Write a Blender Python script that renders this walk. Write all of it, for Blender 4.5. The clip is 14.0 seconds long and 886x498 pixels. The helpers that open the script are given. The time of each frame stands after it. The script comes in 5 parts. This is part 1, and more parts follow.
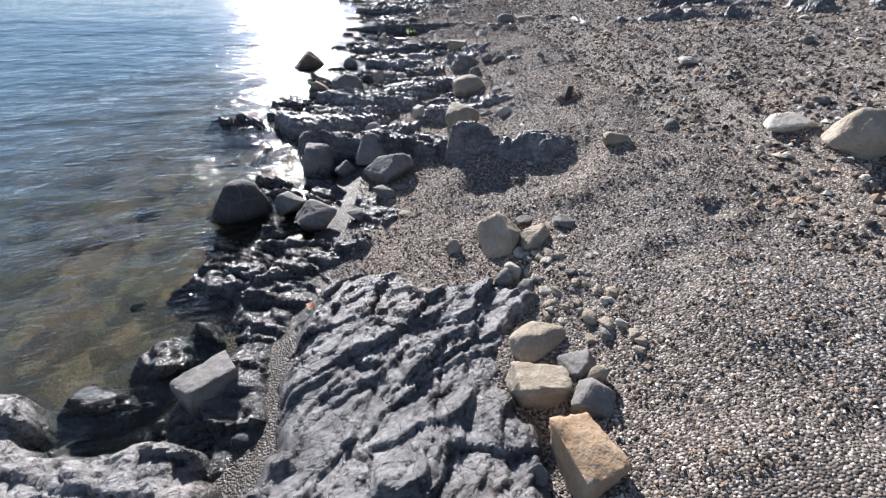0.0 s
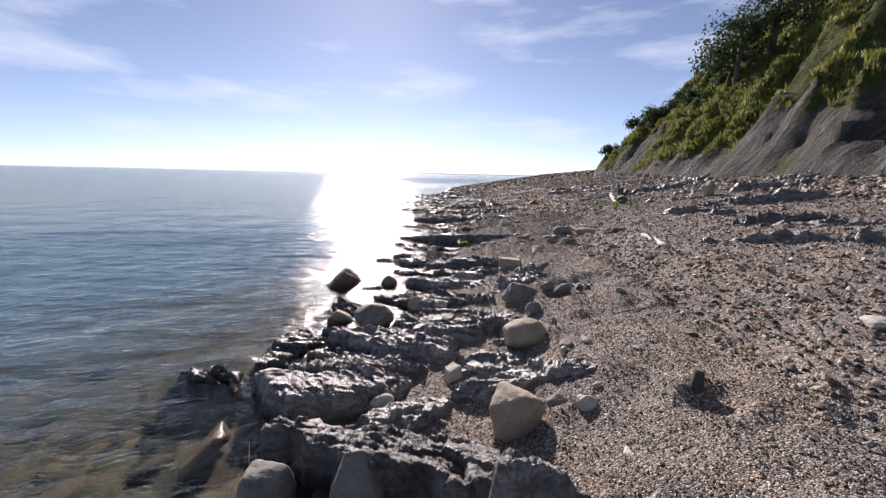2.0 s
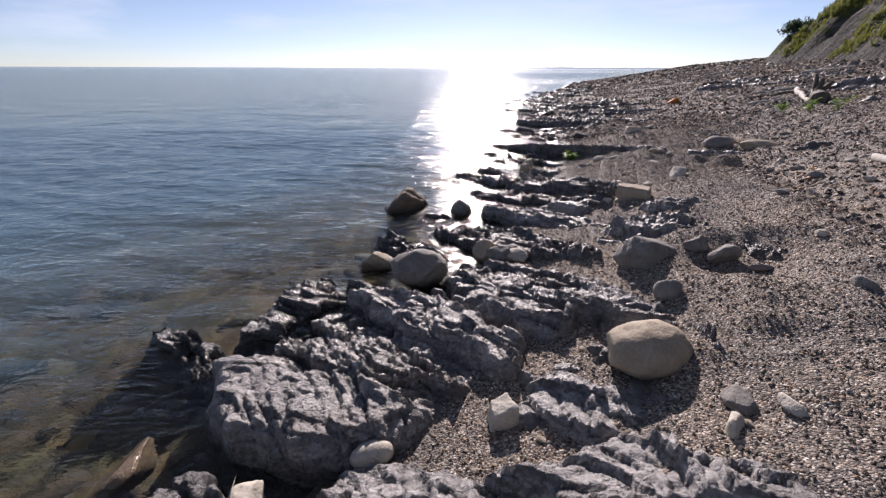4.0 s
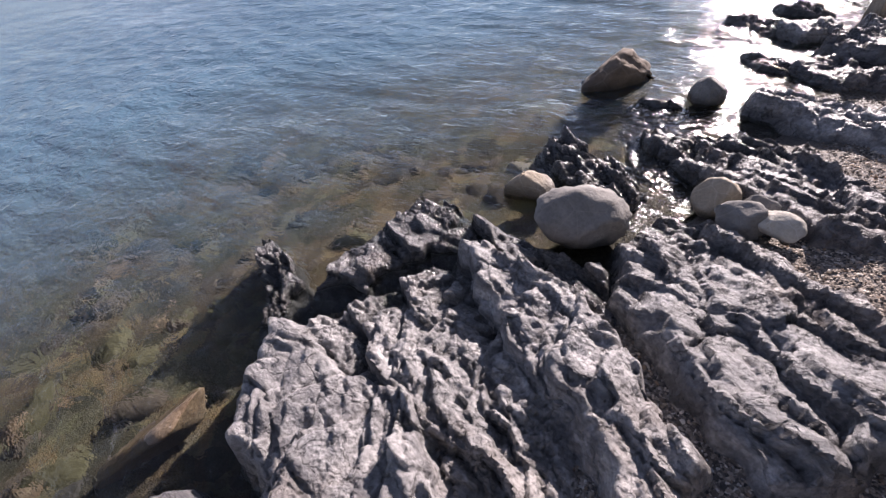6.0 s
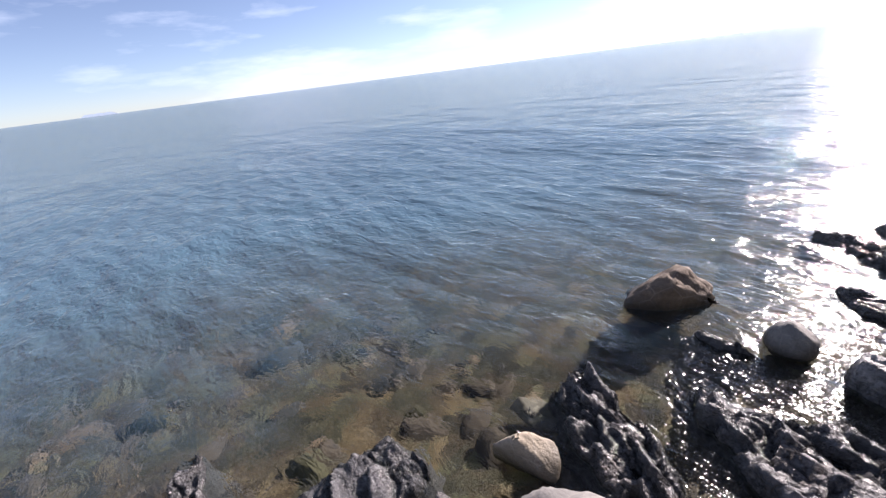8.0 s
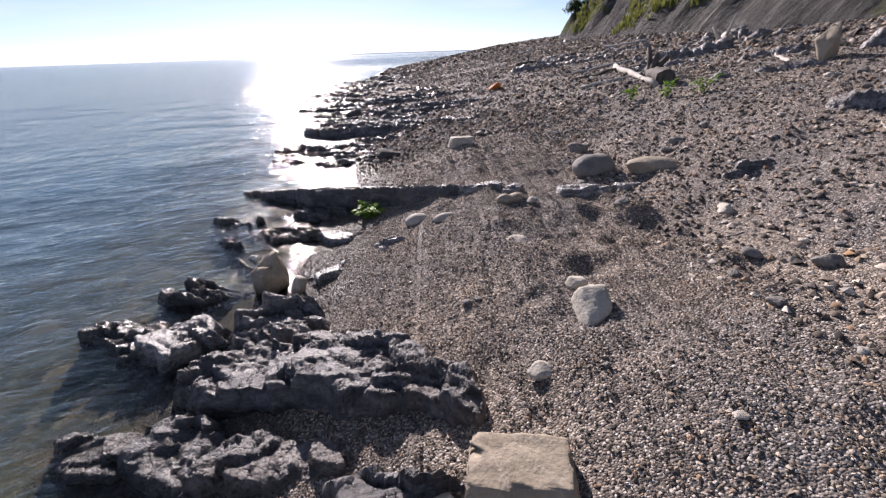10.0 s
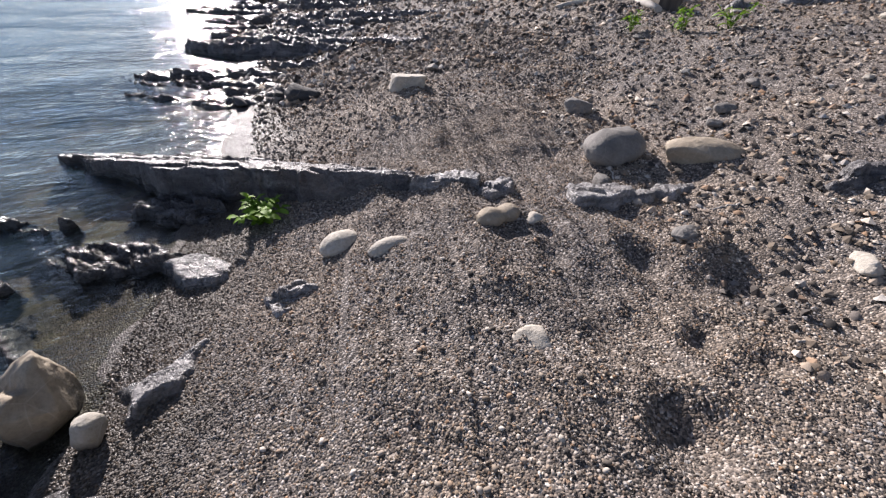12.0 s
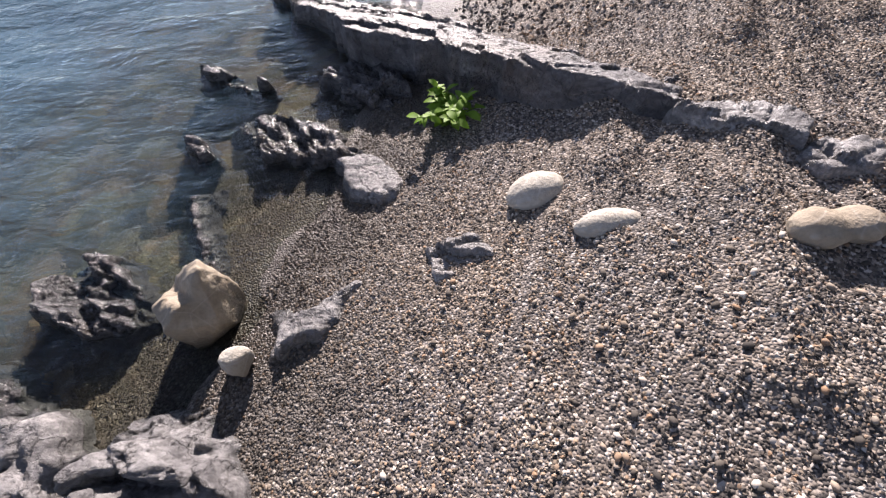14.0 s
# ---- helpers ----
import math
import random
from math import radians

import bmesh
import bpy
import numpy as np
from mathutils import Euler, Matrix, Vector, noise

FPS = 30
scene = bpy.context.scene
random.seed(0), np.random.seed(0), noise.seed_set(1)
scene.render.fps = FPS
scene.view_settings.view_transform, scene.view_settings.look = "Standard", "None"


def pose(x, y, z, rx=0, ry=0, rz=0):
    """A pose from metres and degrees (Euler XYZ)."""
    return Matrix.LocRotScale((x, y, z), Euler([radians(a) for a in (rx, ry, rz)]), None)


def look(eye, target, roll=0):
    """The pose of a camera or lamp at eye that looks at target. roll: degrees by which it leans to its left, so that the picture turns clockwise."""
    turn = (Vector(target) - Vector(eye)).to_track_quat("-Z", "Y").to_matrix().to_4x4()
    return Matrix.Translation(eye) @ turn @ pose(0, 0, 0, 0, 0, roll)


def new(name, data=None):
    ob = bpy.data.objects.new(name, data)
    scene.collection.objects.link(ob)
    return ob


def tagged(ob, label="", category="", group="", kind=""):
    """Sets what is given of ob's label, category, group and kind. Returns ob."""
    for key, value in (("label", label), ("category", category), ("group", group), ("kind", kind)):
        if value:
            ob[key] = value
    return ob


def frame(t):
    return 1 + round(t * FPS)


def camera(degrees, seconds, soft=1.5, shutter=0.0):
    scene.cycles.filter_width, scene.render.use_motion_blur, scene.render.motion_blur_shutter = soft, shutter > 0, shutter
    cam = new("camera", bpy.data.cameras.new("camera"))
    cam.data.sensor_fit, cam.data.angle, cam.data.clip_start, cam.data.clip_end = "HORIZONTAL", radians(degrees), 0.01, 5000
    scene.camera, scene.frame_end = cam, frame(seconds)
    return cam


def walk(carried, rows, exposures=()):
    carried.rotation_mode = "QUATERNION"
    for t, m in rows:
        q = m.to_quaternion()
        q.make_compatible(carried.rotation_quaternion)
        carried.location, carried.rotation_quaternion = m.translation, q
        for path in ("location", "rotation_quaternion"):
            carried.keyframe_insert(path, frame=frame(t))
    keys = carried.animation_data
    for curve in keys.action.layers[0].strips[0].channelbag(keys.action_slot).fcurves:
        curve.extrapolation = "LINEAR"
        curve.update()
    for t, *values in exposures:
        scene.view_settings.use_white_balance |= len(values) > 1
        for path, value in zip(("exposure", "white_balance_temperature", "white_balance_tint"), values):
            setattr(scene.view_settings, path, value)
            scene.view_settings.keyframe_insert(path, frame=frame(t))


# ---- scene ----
cam = camera(95.0, 14.0, soft=1.35)
PATH = [
    (0, (1.062, 1.081, 1.98), (1.589, 2.626, 0.825), 2.6),
    (0.5, (1.293, 1.568, 1.887), (1.318, 3.093, 0.594), -2.1),
    (1, (1.457, 2.036, 1.907), (1.37, 3.646, 0.723), -6.3),
    (1.5, (1.562, 2.609, 2.124), (1.706, 4.482, 1.438), -1.3),
    (2, (1.771, 3.084, 2.167), (2.106, 5.022, 1.804), 1.2),
    (2.5, (1.974, 3.551, 2.107), (2.464, 5.434, 1.645), -0.0),
    (3, (2.188, 4.154, 2.053), (2.752, 5.956, 1.393), -3.3),
    (3.5, (2.336, 4.608, 2.075), (2.593, 6.469, 1.387), -0.8),
    (4, (2.352, 5.005, 2.012), (2.177, 6.823, 1.197), 0.2),
    (4.2, (2.391, 5.17, 1.966), (2.03, 6.915, 1.057), -0.4),
    (6.3, (2.423, 6.79, 1.87), (1.359, 7.76, 0.481), -11.5),
    (6.5, (2.439, 6.882, 1.845), (1.308, 7.772, 0.456), -11.2),
    (7, (2.503, 7.089, 1.815), (1.163, 7.718, 0.47), -11.6),
    (7.5, (2.394, 7.29, 1.876), (0.915, 8.034, 0.753), -7.4),
    (8, (2.313, 7.665, 2.063), (0.891, 8.822, 1.265), -7.4),
    (8.5, (2.629, 8.07, 2.002), (1.756, 9.701, 1.242), -9.5),
    (9, (3.057, 8.518, 1.923), (2.96, 10.343, 1.11), -8.2),
    (9.2, (3.269, 8.779, 1.938), (3.503, 10.577, 1.095), -6.4),
    (11.5, (4.354, 11.2, 1.977), (5.02, 12.848, 1.061), 0.1),
    (12, (4.472, 11.678, 1.871), (5.19, 13.115, 0.679), 3.1),
    (12.5, (4.552, 12.024, 1.704), (5.111, 13.145, 0.145), 4.9),
    (13, (4.663, 12.218, 1.581), (4.92, 13.21, -0.137), -0.6),
    (13.5, (4.69, 12.347, 1.618), (4.789, 13.347, -0.111), -4.9),
    (14, (4.546, 12.624, 1.721), (4.379, 13.741, 0.07), -7.8),
]
EXPOSURES = [
    (0, 1.20, 5850, 13), (1, 1.24, 5950, 17), (1.5, 1.05, 6150, 20), (2, 0.86, 6500, 22), (2.5, 0.79, 6600, 22), (4, 0.70, 6400, 24),
    (6.5, 1.47, 6350, 26), (7.5, 1.52, 6300, 25), (8.2, 1.24, 6300, 24), (9, 0.87, 6350, 26), (11.5, 0.88, 6150, 19), (12.5, 1.17, 6350, 19), (14, 1.33, 6450, 22),
]
walk(cam, [(t, look(eye, target, roll)) for t, eye, target, roll in PATH], EXPOSURES)

# ---- light ----
SUN_ELEVATION, SUN_AZIMUTH = 25.0, 0.0   # degrees; azimuth from +y towards +x
world = bpy.data.worlds.new("sky")
scene.world = world
world.use_nodes = True
wn, wl = world.node_tree.nodes, world.node_tree.links
sky = wn.new("ShaderNodeTexSky")
sky.sky_type = "NISHITA"
sky.sun_disc = False
sky.sun_elevation = radians(SUN_ELEVATION)
sky.sun_rotation = radians(SUN_AZIMUTH)
sky.air_density, sky.dust_density, sky.ozone_density = 0.65, 0.10, 1.5
# thin streaks of cloud in the sky
geo = wn.new("ShaderNodeNewGeometry")
stretch = wn.new("ShaderNodeMapping")
stretch.inputs["Scale"].default_value = (2.2, 2.2, 11.0)
stretch.inputs["Rotation"].default_value = (0.0, radians(7), 0.4)
cloud = wn.new("ShaderNodeTexNoise")
cloud.inputs["Scale"].default_value = 1.3
cloud.inputs["Detail"].default_value = 6.0
cloud.inputs["Roughness"].default_value = 0.55
thin = wn.new("ShaderNodeMapRange")
thin.inputs["From Min"].default_value, thin.inputs["From Max"].default_value = 0.50, 0.68
thin.inputs["To Max"].default_value = 0.5
white = wn.new("ShaderNodeMix")
white.data_type = "RGBA"
white.inputs["B"].default_value = (9.4, 9.9, 10.4, 1)
bg = wn["Background"]
bg.inputs["Strength"].default_value = 0.056
tc = wn.new("ShaderNodeTexCoord")
wl.new(tc.outputs["Generated"], stretch.inputs["Vector"])
wl.new(stretch.outputs["Vector"], cloud.inputs["Vector"])
wl.new(cloud.outputs["Fac"], thin.inputs["Value"])
wl.new(thin.outputs["Result"], white.inputs["Factor"])
wl.new(sky.outputs["Color"], white.inputs["A"])
tone = wn.new("ShaderNodeHueSaturation")
tone.inputs["Saturation"].default_value = 0.80
cool = wn.new("ShaderNodeMix")
cool.data_type, cool.blend_type = "RGBA", "MULTIPLY"
cool.inputs["Factor"].default_value = 1.0
cool.inputs["B"].default_value = (0.93, 1.0, 1.075, 1)
wl.new(white.outputs["Result"], tone.inputs["Color"])
wl.new(tone.outputs["Color"], cool.inputs["A"])
wl.new(cool.outputs["Result"], bg.inputs["Color"])

lamp = bpy.data.lights.new("sun", "SUN")
lamp.energy, lamp.angle, lamp.color = 5.0, radians(0.6), (1.0, 0.93, 0.83)
sun = new("sun", lamp)
a, e = radians(SUN_AZIMUTH), radians(SUN_ELEVATION)
to_sun = Vector((math.sin(a) * math.cos(e), math.cos(a) * math.cos(e), math.sin(e)))
sun.rotation_mode = "QUATERNION"
sun.rotation_quaternion = to_sun.to_track_quat("Z", "Y")
sun.location = (0, 0, 60)


# ---- materials ----
class Mat:
    """A short way to write node materials."""

    def __init__(self, name):
        self.m = bpy.data.materials.new(name)
        self.m.use_nodes = True
        self.n, self.l = self.m.node_tree.nodes, self.m.node_tree.links
        self.p = self.n["Principled BSDF"]
        self.out = self.n["Material Output"]
        self.at = self.n.new("ShaderNodeTexCoord").outputs["Object"]

    def node(self, kind, **sets):
        node = self.n.new("ShaderNode" + kind)
        for key, value in sets.items():
            self.put(node.inputs[key.replace("_", " ")], value)
        return node

    def put(self, socket, value):
        if isinstance(value, bpy.types.NodeSocket):
            self.l.new(value, socket)
        else:
            socket.default_value = value

    def noise(self, scale, detail=4.0, rough=0.55, at=None, distort=0.0):
        n = self.node("TexNoise", Scale=scale, Detail=detail, Roughness=rough, Distortion=distort)
        self.l.new(at or self.at, n.inputs["Vector"])
        return n.outputs["Fac"]

    def cells(self, scale, feature="F1", at=None, out="Distance", rand=1.0):
        n = self.n.new("ShaderNodeTexVoronoi")
        n.feature = feature
        n.inputs["Scale"].default_value = scale
        n.inputs["Randomness"].default_value = rand
        self.l.new(at or self.at, n.inputs["Vector"])
        return n.outputs[out]

    def scaled(self, x, y, z, rot=(0, 0, 0)):
        n = self.node("Mapping")
        n.inputs["Scale"].default_value = (x, y, z)
        n.inputs["Rotation"].default_value = [radians(v) for v in rot]
        self.l.new(self.at, n.inputs["Vector"])
        return n.outputs["Vector"]

    def ramp(self, value, *stops):
        n = self.n.new("ShaderNodeValToRGB")
        el = n.color_ramp.elements
        while len(el) < len(stops):
            el.new(0.5)
        for spot, (pos, col) in zip(el, stops):
            spot.position = pos
            spot.color = (*col, 1) if not isinstance(col, float) else (col, col, col, 1)
        self.put(n.inputs["Fac"], value)
        return n.outputs["Color"]

    def mix(self, fac, a, b, blend="MIX"):
        n = self.n.new("ShaderNodeMix")
        n.data_type, n.blend_type = "RGBA", blend
        self.put(n.inputs["Factor"], fac)
        for key, v in (("A", a), ("B", b)):
            self.put(n.inputs[key], v if isinstance(v, bpy.types.NodeSocket) else ((*v, 1) if not isinstance(v, float) else (v, v, v, 1)))
        return n.outputs["Result"]

    def math(self, op, a, b=0.0, clamp=False):
        n = self.n.new("ShaderNodeMath")
        n.operation, n.use_clamp = op, clamp
        self.put(n.inputs[0], a)
        self.put(n.inputs[1], b)
        return n.outputs[0]

    def span(self, v, a, b, c=0.0, d=1.0):
        n = self.node("MapRange", Value=v)
        for key, val in (("From Min", a), ("From Max", b), ("To Min", c), ("To Max", d)):
            n.inputs[key].default_value = val
        return n.outputs["Result"]

    def axis(self, which):
        n = self.n.new("ShaderNodeSeparateXYZ")
        self.l.new(self.n.new("ShaderNodeNewGeometry").outputs["Position"], n.inputs[0])
        return n.outputs[which]

    def bump(self, height, strength=0.5, distance=0.02, under=None):
        n = self.node("Bump", Height=height, Strength=strength, Distance=distance)
        if under:
            self.l.new(under, n.inputs["Normal"])
        return n.outputs["Normal"]

    def done(self, color, rough=0.8, normal=None, spec=0.35):
        self.put(self.p.inputs["Base Color"], color if isinstance(color, bpy.types.NodeSocket) else (*color, 1))
        self.put(self.p.inputs["Roughness"], rough)
        self.p.inputs["Specular IOR Level"].default_value = spec
        if normal:
            self.l.new(normal, self.p.inputs["Normal"])
        return self.m


def wetness(m):
    """How wet a surface is: soaked under and just over the water line, with an uneven edge."""
    edge = m.math("ADD", m.axis("Z"), m.math("MULTIPLY", m.math("SUBTRACT", m.noise(2.5), 0.5), 0.12))
    return m.span(edge, 0.03, 0.13, 1.0, 0.0)


def sheen(m, wet, dry, soaked):
    """Roughness: glossy where wet in the air, dull under water."""
    sunk = m.span(m.axis("Z"), -0.03, 0.0, 1.0, 0.0)
    return m.math("MAXIMUM", m.span(wet, 0, 1, dry, soaked), m.math("MULTIPLY", sunk, 0.9))


def gravel_material():
    m = Mat("gravel")
    tone = m.cells(95.0, out="Color")
    split = m.n.new("ShaderNodeSeparateColor")
    m.l.new(tone, split.inputs[0])
    stone = m.ramp(split.outputs[0], (0.0, (0.045, 0.042, 0.039)), (0.35, (0.12, 0.106, 0.095)), (0.62, (0.21, 0.18, 0.15)), (0.85, (0.34, 0.30, 0.26)), (1.0, (0.56, 0.52, 0.47)))
    patch = m.ramp(m.noise(0.9, 5), (0.35, (0.75, 0.76, 0.80)), (0.65, (1.0, 0.93, 0.86)))
    col = m.mix(1.0, stone, patch, "MULTIPLY")
    wet = wetness(m)
    col = m.mix(m.math("MULTIPLY", wet, 0.78), col, (0.034, 0.028, 0.021))
    bed = m.ramp(m.noise(7.0, 5, 0.65, distort=0.6), (0.32, (0.022, 0.022, 0.019)), (0.5, (0.085, 0.08, 0.058)), (0.68, (0.20, 0.175, 0.12)))
    weed = m.ramp(m.noise(1.8, 5, 0.65, distort=0.8), (0.36, (0.05, 0.055, 0.03)), (0.47, (0.13, 0.13, 0.055)), (0.56, (0.24, 0.15, 0.06)), (0.66, (0.10, 0.085, 0.06)))
    bed = m.mix(0.5, bed, weed)
    slabs = m.n.new("ShaderNodeSeparateColor")
    wobble = m.node("VectorMath")
    m.l.new(m.at, wobble.inputs[0])
    m.l.new(m.mix(1.0, m.node("TexNoise", Scale=4.0, Detail=4.0).outputs["Color"], 0.22, "MULTIPLY"), wobble.inputs[1])
    m.l.new(m.cells(5.5, out="Color", at=wobble.outputs[0]), slabs.inputs[0])
    bed = m.mix(1.0, bed, m.ramp(slabs.outputs[0], (0.0, 0.18), (0.5, 0.5), (1.0, 1.1)), "MULTIPLY")
    col = m.mix(m.span(m.axis("Z"), -0.16, -0.05, 0.85, 0.0), col, bed)
    gap = m.cells(95.0)
    bump = m.bump(m.noise(6.0, 6), 0.5, 0.05)
    bump = m.bump(m.math("SUBTRACT", 0.6, gap), 1.0, 0.009, bump)
    return m.done(col, sheen(m, wet, 0.9, 0.4), bump, 0.35)


def pebble_material():
    m = Mat("pebble")
    obj = m.n.new("ShaderNodeObjectInfo").outputs["Random"]
    isl = m.n.new("ShaderNodeNewGeometry").outputs["Random Per Island"]
    r = m.math("FRACT", m.math("ADD", obj, isl))
    col = m.ramp(r, (0.0, (0.04, 0.038, 0.037)), (0.22, (0.12, 0.108, 0.095)), (0.45, (0.25, 0.21, 0.165)), (0.62, (0.40, 0.355, 0.30)), (0.74, (0.33, 0.22, 0.14)), (0.86, (0.52, 0.485, 0.43)), (1.0, (0.74, 0.70, 0.63)))
    col = m.mix(m.span(m.noise(60.0, 4), 0.4, 0.7, 0.0, 0.35), col, (0.10, 0.09, 0.08))
    patch = m.ramp(m.noise(1.6, 5, 0.6), (0.36, (0.52, 0.53, 0.57)), (0.50, (0.92, 0.88, 0.84)), (0.66, (1.0, 0.88, 0.76)))
    col = m.mix(1.0, col, patch, "MULTIPLY")
    wet = wetness(m)
    col = m.mix(m.math("MULTIPLY", wet, 0.78), col, (0.034, 0.028, 0.021))
    return m.done(col, sheen(m, wet, 0.9, 0.3), m.bump(m.noise(120.0, 3), 0.3, 0.004), 0.2)


def bedrock_material(name, dark, mid, light):
    m = Mat(name)
    strata = m.noise(5.0, 8, 0.62, at=m.scaled(0.45, 1.6, 2.6, (0, 0, 15)), distort=0.6)
    fine = m.noise(46.0, 7, 0.68)
    col = m.ramp(strata, (0.30, dark), (0.48, mid), (0.70, light))
    col = m.mix(m.span(fine, 0.40, 0.68, 0.0, 0.75), col, dark)
    col = m.mix(m.span(m.noise(1.7, 3), 0.55, 0.7, 0.0, 0.35), col, (0.24, 0.185, 0.145))
    # veins and hairline cracks
    wobble = m.node("VectorMath")
    m.l.new(m.scaled(1.0, 1.0, 1.0, (0, 0, 28)), wobble.inputs[0])
    m.l.new(m.mix(1.0, m.node("TexNoise", Scale=5.0, Detail=5.0).outputs["Color"], 0.16, "MULTIPLY"), wobble.inputs[1])
    crack = m.span(m.cells(4.5, "DISTANCE_TO_EDGE", at=wobble.outputs[0]), 0.0, 0.035, 1.0, 0.0)
    col = m.mix(m.math("MULTIPLY", crack, 0.22), col, dark)
    wet = wetness(m)
    col = m.mix(m.math("MULTIPLY", wet, 0.7), col, (0.018, 0.019, 0.018))
    worn = m.span(m.noise(2.1, 3), 0.42, 0.60)
    bump = m.bump(m.noise(9.0, 8, 0.62, at=m.scaled(0.7, 1.5, 1.5, (0, 0, 28))), 0.8, 0.018)
    bump = m.bump(m.math("MULTIPLY", worn, m.span(m.cells(34.0), 0.0, 0.5)), 0.9, 0.018, bump)
    bump = m.bump(m.math("SUBTRACT", 1.0, crack), 0.8, 0.012, bump)
    chip = m.n.new("ShaderNodeSeparateColor")
    m.l.new(m.cells(15.0, out="Color", at=wobble.outputs[0]), chip.inputs[0])
    bump = m.bump(chip.outputs[0], 0.85, 0.022, bump)
    m.l.new(m.cells(42.0, out="Color", at=wobble.outputs[0]), (flake := m.n.new("ShaderNodeSeparateColor")).inputs[0])
    bump = m.bump(flake.outputs[0], 0.8, 0.010, bump)
    bump = m.bump(m.noise(24.0, 6, 0.7, at=m.scaled(0.7, 1.4, 1.4, (0, 0, 28))), 0.9, 0.016, bump)
    bump = m.bump(fine, 0.9, 0.010, bump)
    return m.done(col, sheen(m, m.math("ADD", wet, m.math("MULTIPLY", m.noise(4.0), 0.35)), 0.46, 0.22), bump, 0.5)


def cliff_material():
    m = Mat("cliff_rock")
    beds = m.noise(1.4, 8, 0.65, at=m.scaled(0.4, 2.4, 0.4, (0, 0, 14)), distort=0.8)
    col = m.ramp(beds, (0.3, (0.045, 0.043, 0.042)), (0.5, (0.11, 0.106, 0.10)), (0.7, (0.24, 0.23, 0.215)))
    green = m.span(m.math("ADD", m.noise(0.35, 5, 0.6), m.span(m.axis("Z"), 3.0, 9.0, -0.1, 0.12)), 0.47, 0.55)
    col = m.mix(green, col, m.ramp(m.noise(5.0, 4), (0.3, (0.05, 0.065, 0.018)), (0.7, (0.13, 0.14, 0.04))))
    return m.done(col, 0.95, m.bump(m.noise(2.5, 8, 0.65), 0.8, 0.3, m.bump(beds, 1.0, 0.8)), 0.1)


def boulder_material(name, a, b, vein=(0.3, 0.26, 0.22)):
    m = Mat(name)
    big = m.noise(3.0, 6, 0.6, distort=0.4)
    col = m.ramp(big, (0.3, a), (0.7, b))
    col = m.mix(m.span(m.noise(45.0, 5, 0.7), 0.42, 0.72, 0.0, 0.4), col, [v * 0.45 for v in a])
    col = m.mix(m.span(m.cells(5.0, "DISTANCE_TO_EDGE"), 0.0, 0.02, 0.35, 0.0), col, vein)
    wet = wetness(m)
    col = m.mix(m.math("MULTIPLY", wet, 0.7), col, (0.022, 0.021, 0.018))
    bump = m.bump(m.noise(9.0, 7, 0.6), 0.45, 0.04)
    bump = m.bump(m.noise(70.0, 4, 0.6), 0.35, 0.006, bump)
    return m.done(col, sheen(m, wet, 0.82, 0.3), bump, 0.3)


def plain_material(name, a, b, scale=20.0, rough=0.8, stretch=(1, 1, 1), bumpy=0.4, depth=0.01):
    m = Mat(name)
    n = m.noise(scale, 6, 0.6, at=m.scaled(*stretch))
    m2 = m.noise(scale * 0.12, 3)
    col = m.mix(m.span(m2, 0.4, 0.65, 0.0, 0.5), m.ramp(n, (0.3, a), (0.7, b)), [v * 0.6 for v in a])
    return m.done(col, rough, m.bump(n, bumpy, depth))


def leaf_material(name, a, b):
    m = Mat(name)
    r = m.n.new("ShaderNodeNewGeometry").outputs["Random Per Island"]
    col = m.mix(m.span(m.noise(0.8, 3), 0.35, 0.65, 0, 0.6), m.ramp(r, (0.0, a), (1.0, b)), a)
    m.done(col, 0.6, None, 0.3)
    back = m.node("BsdfTranslucent", Color=col)
    mix = m.node("MixShader", Fac=0.35)
    m.l.new(m.p.outputs[0], mix.inputs[1])
    m.l.new(back.outputs[0], mix.inputs[2])
    m.l.new(mix.outputs[0], m.out.inputs["Surface"])
    return m.m


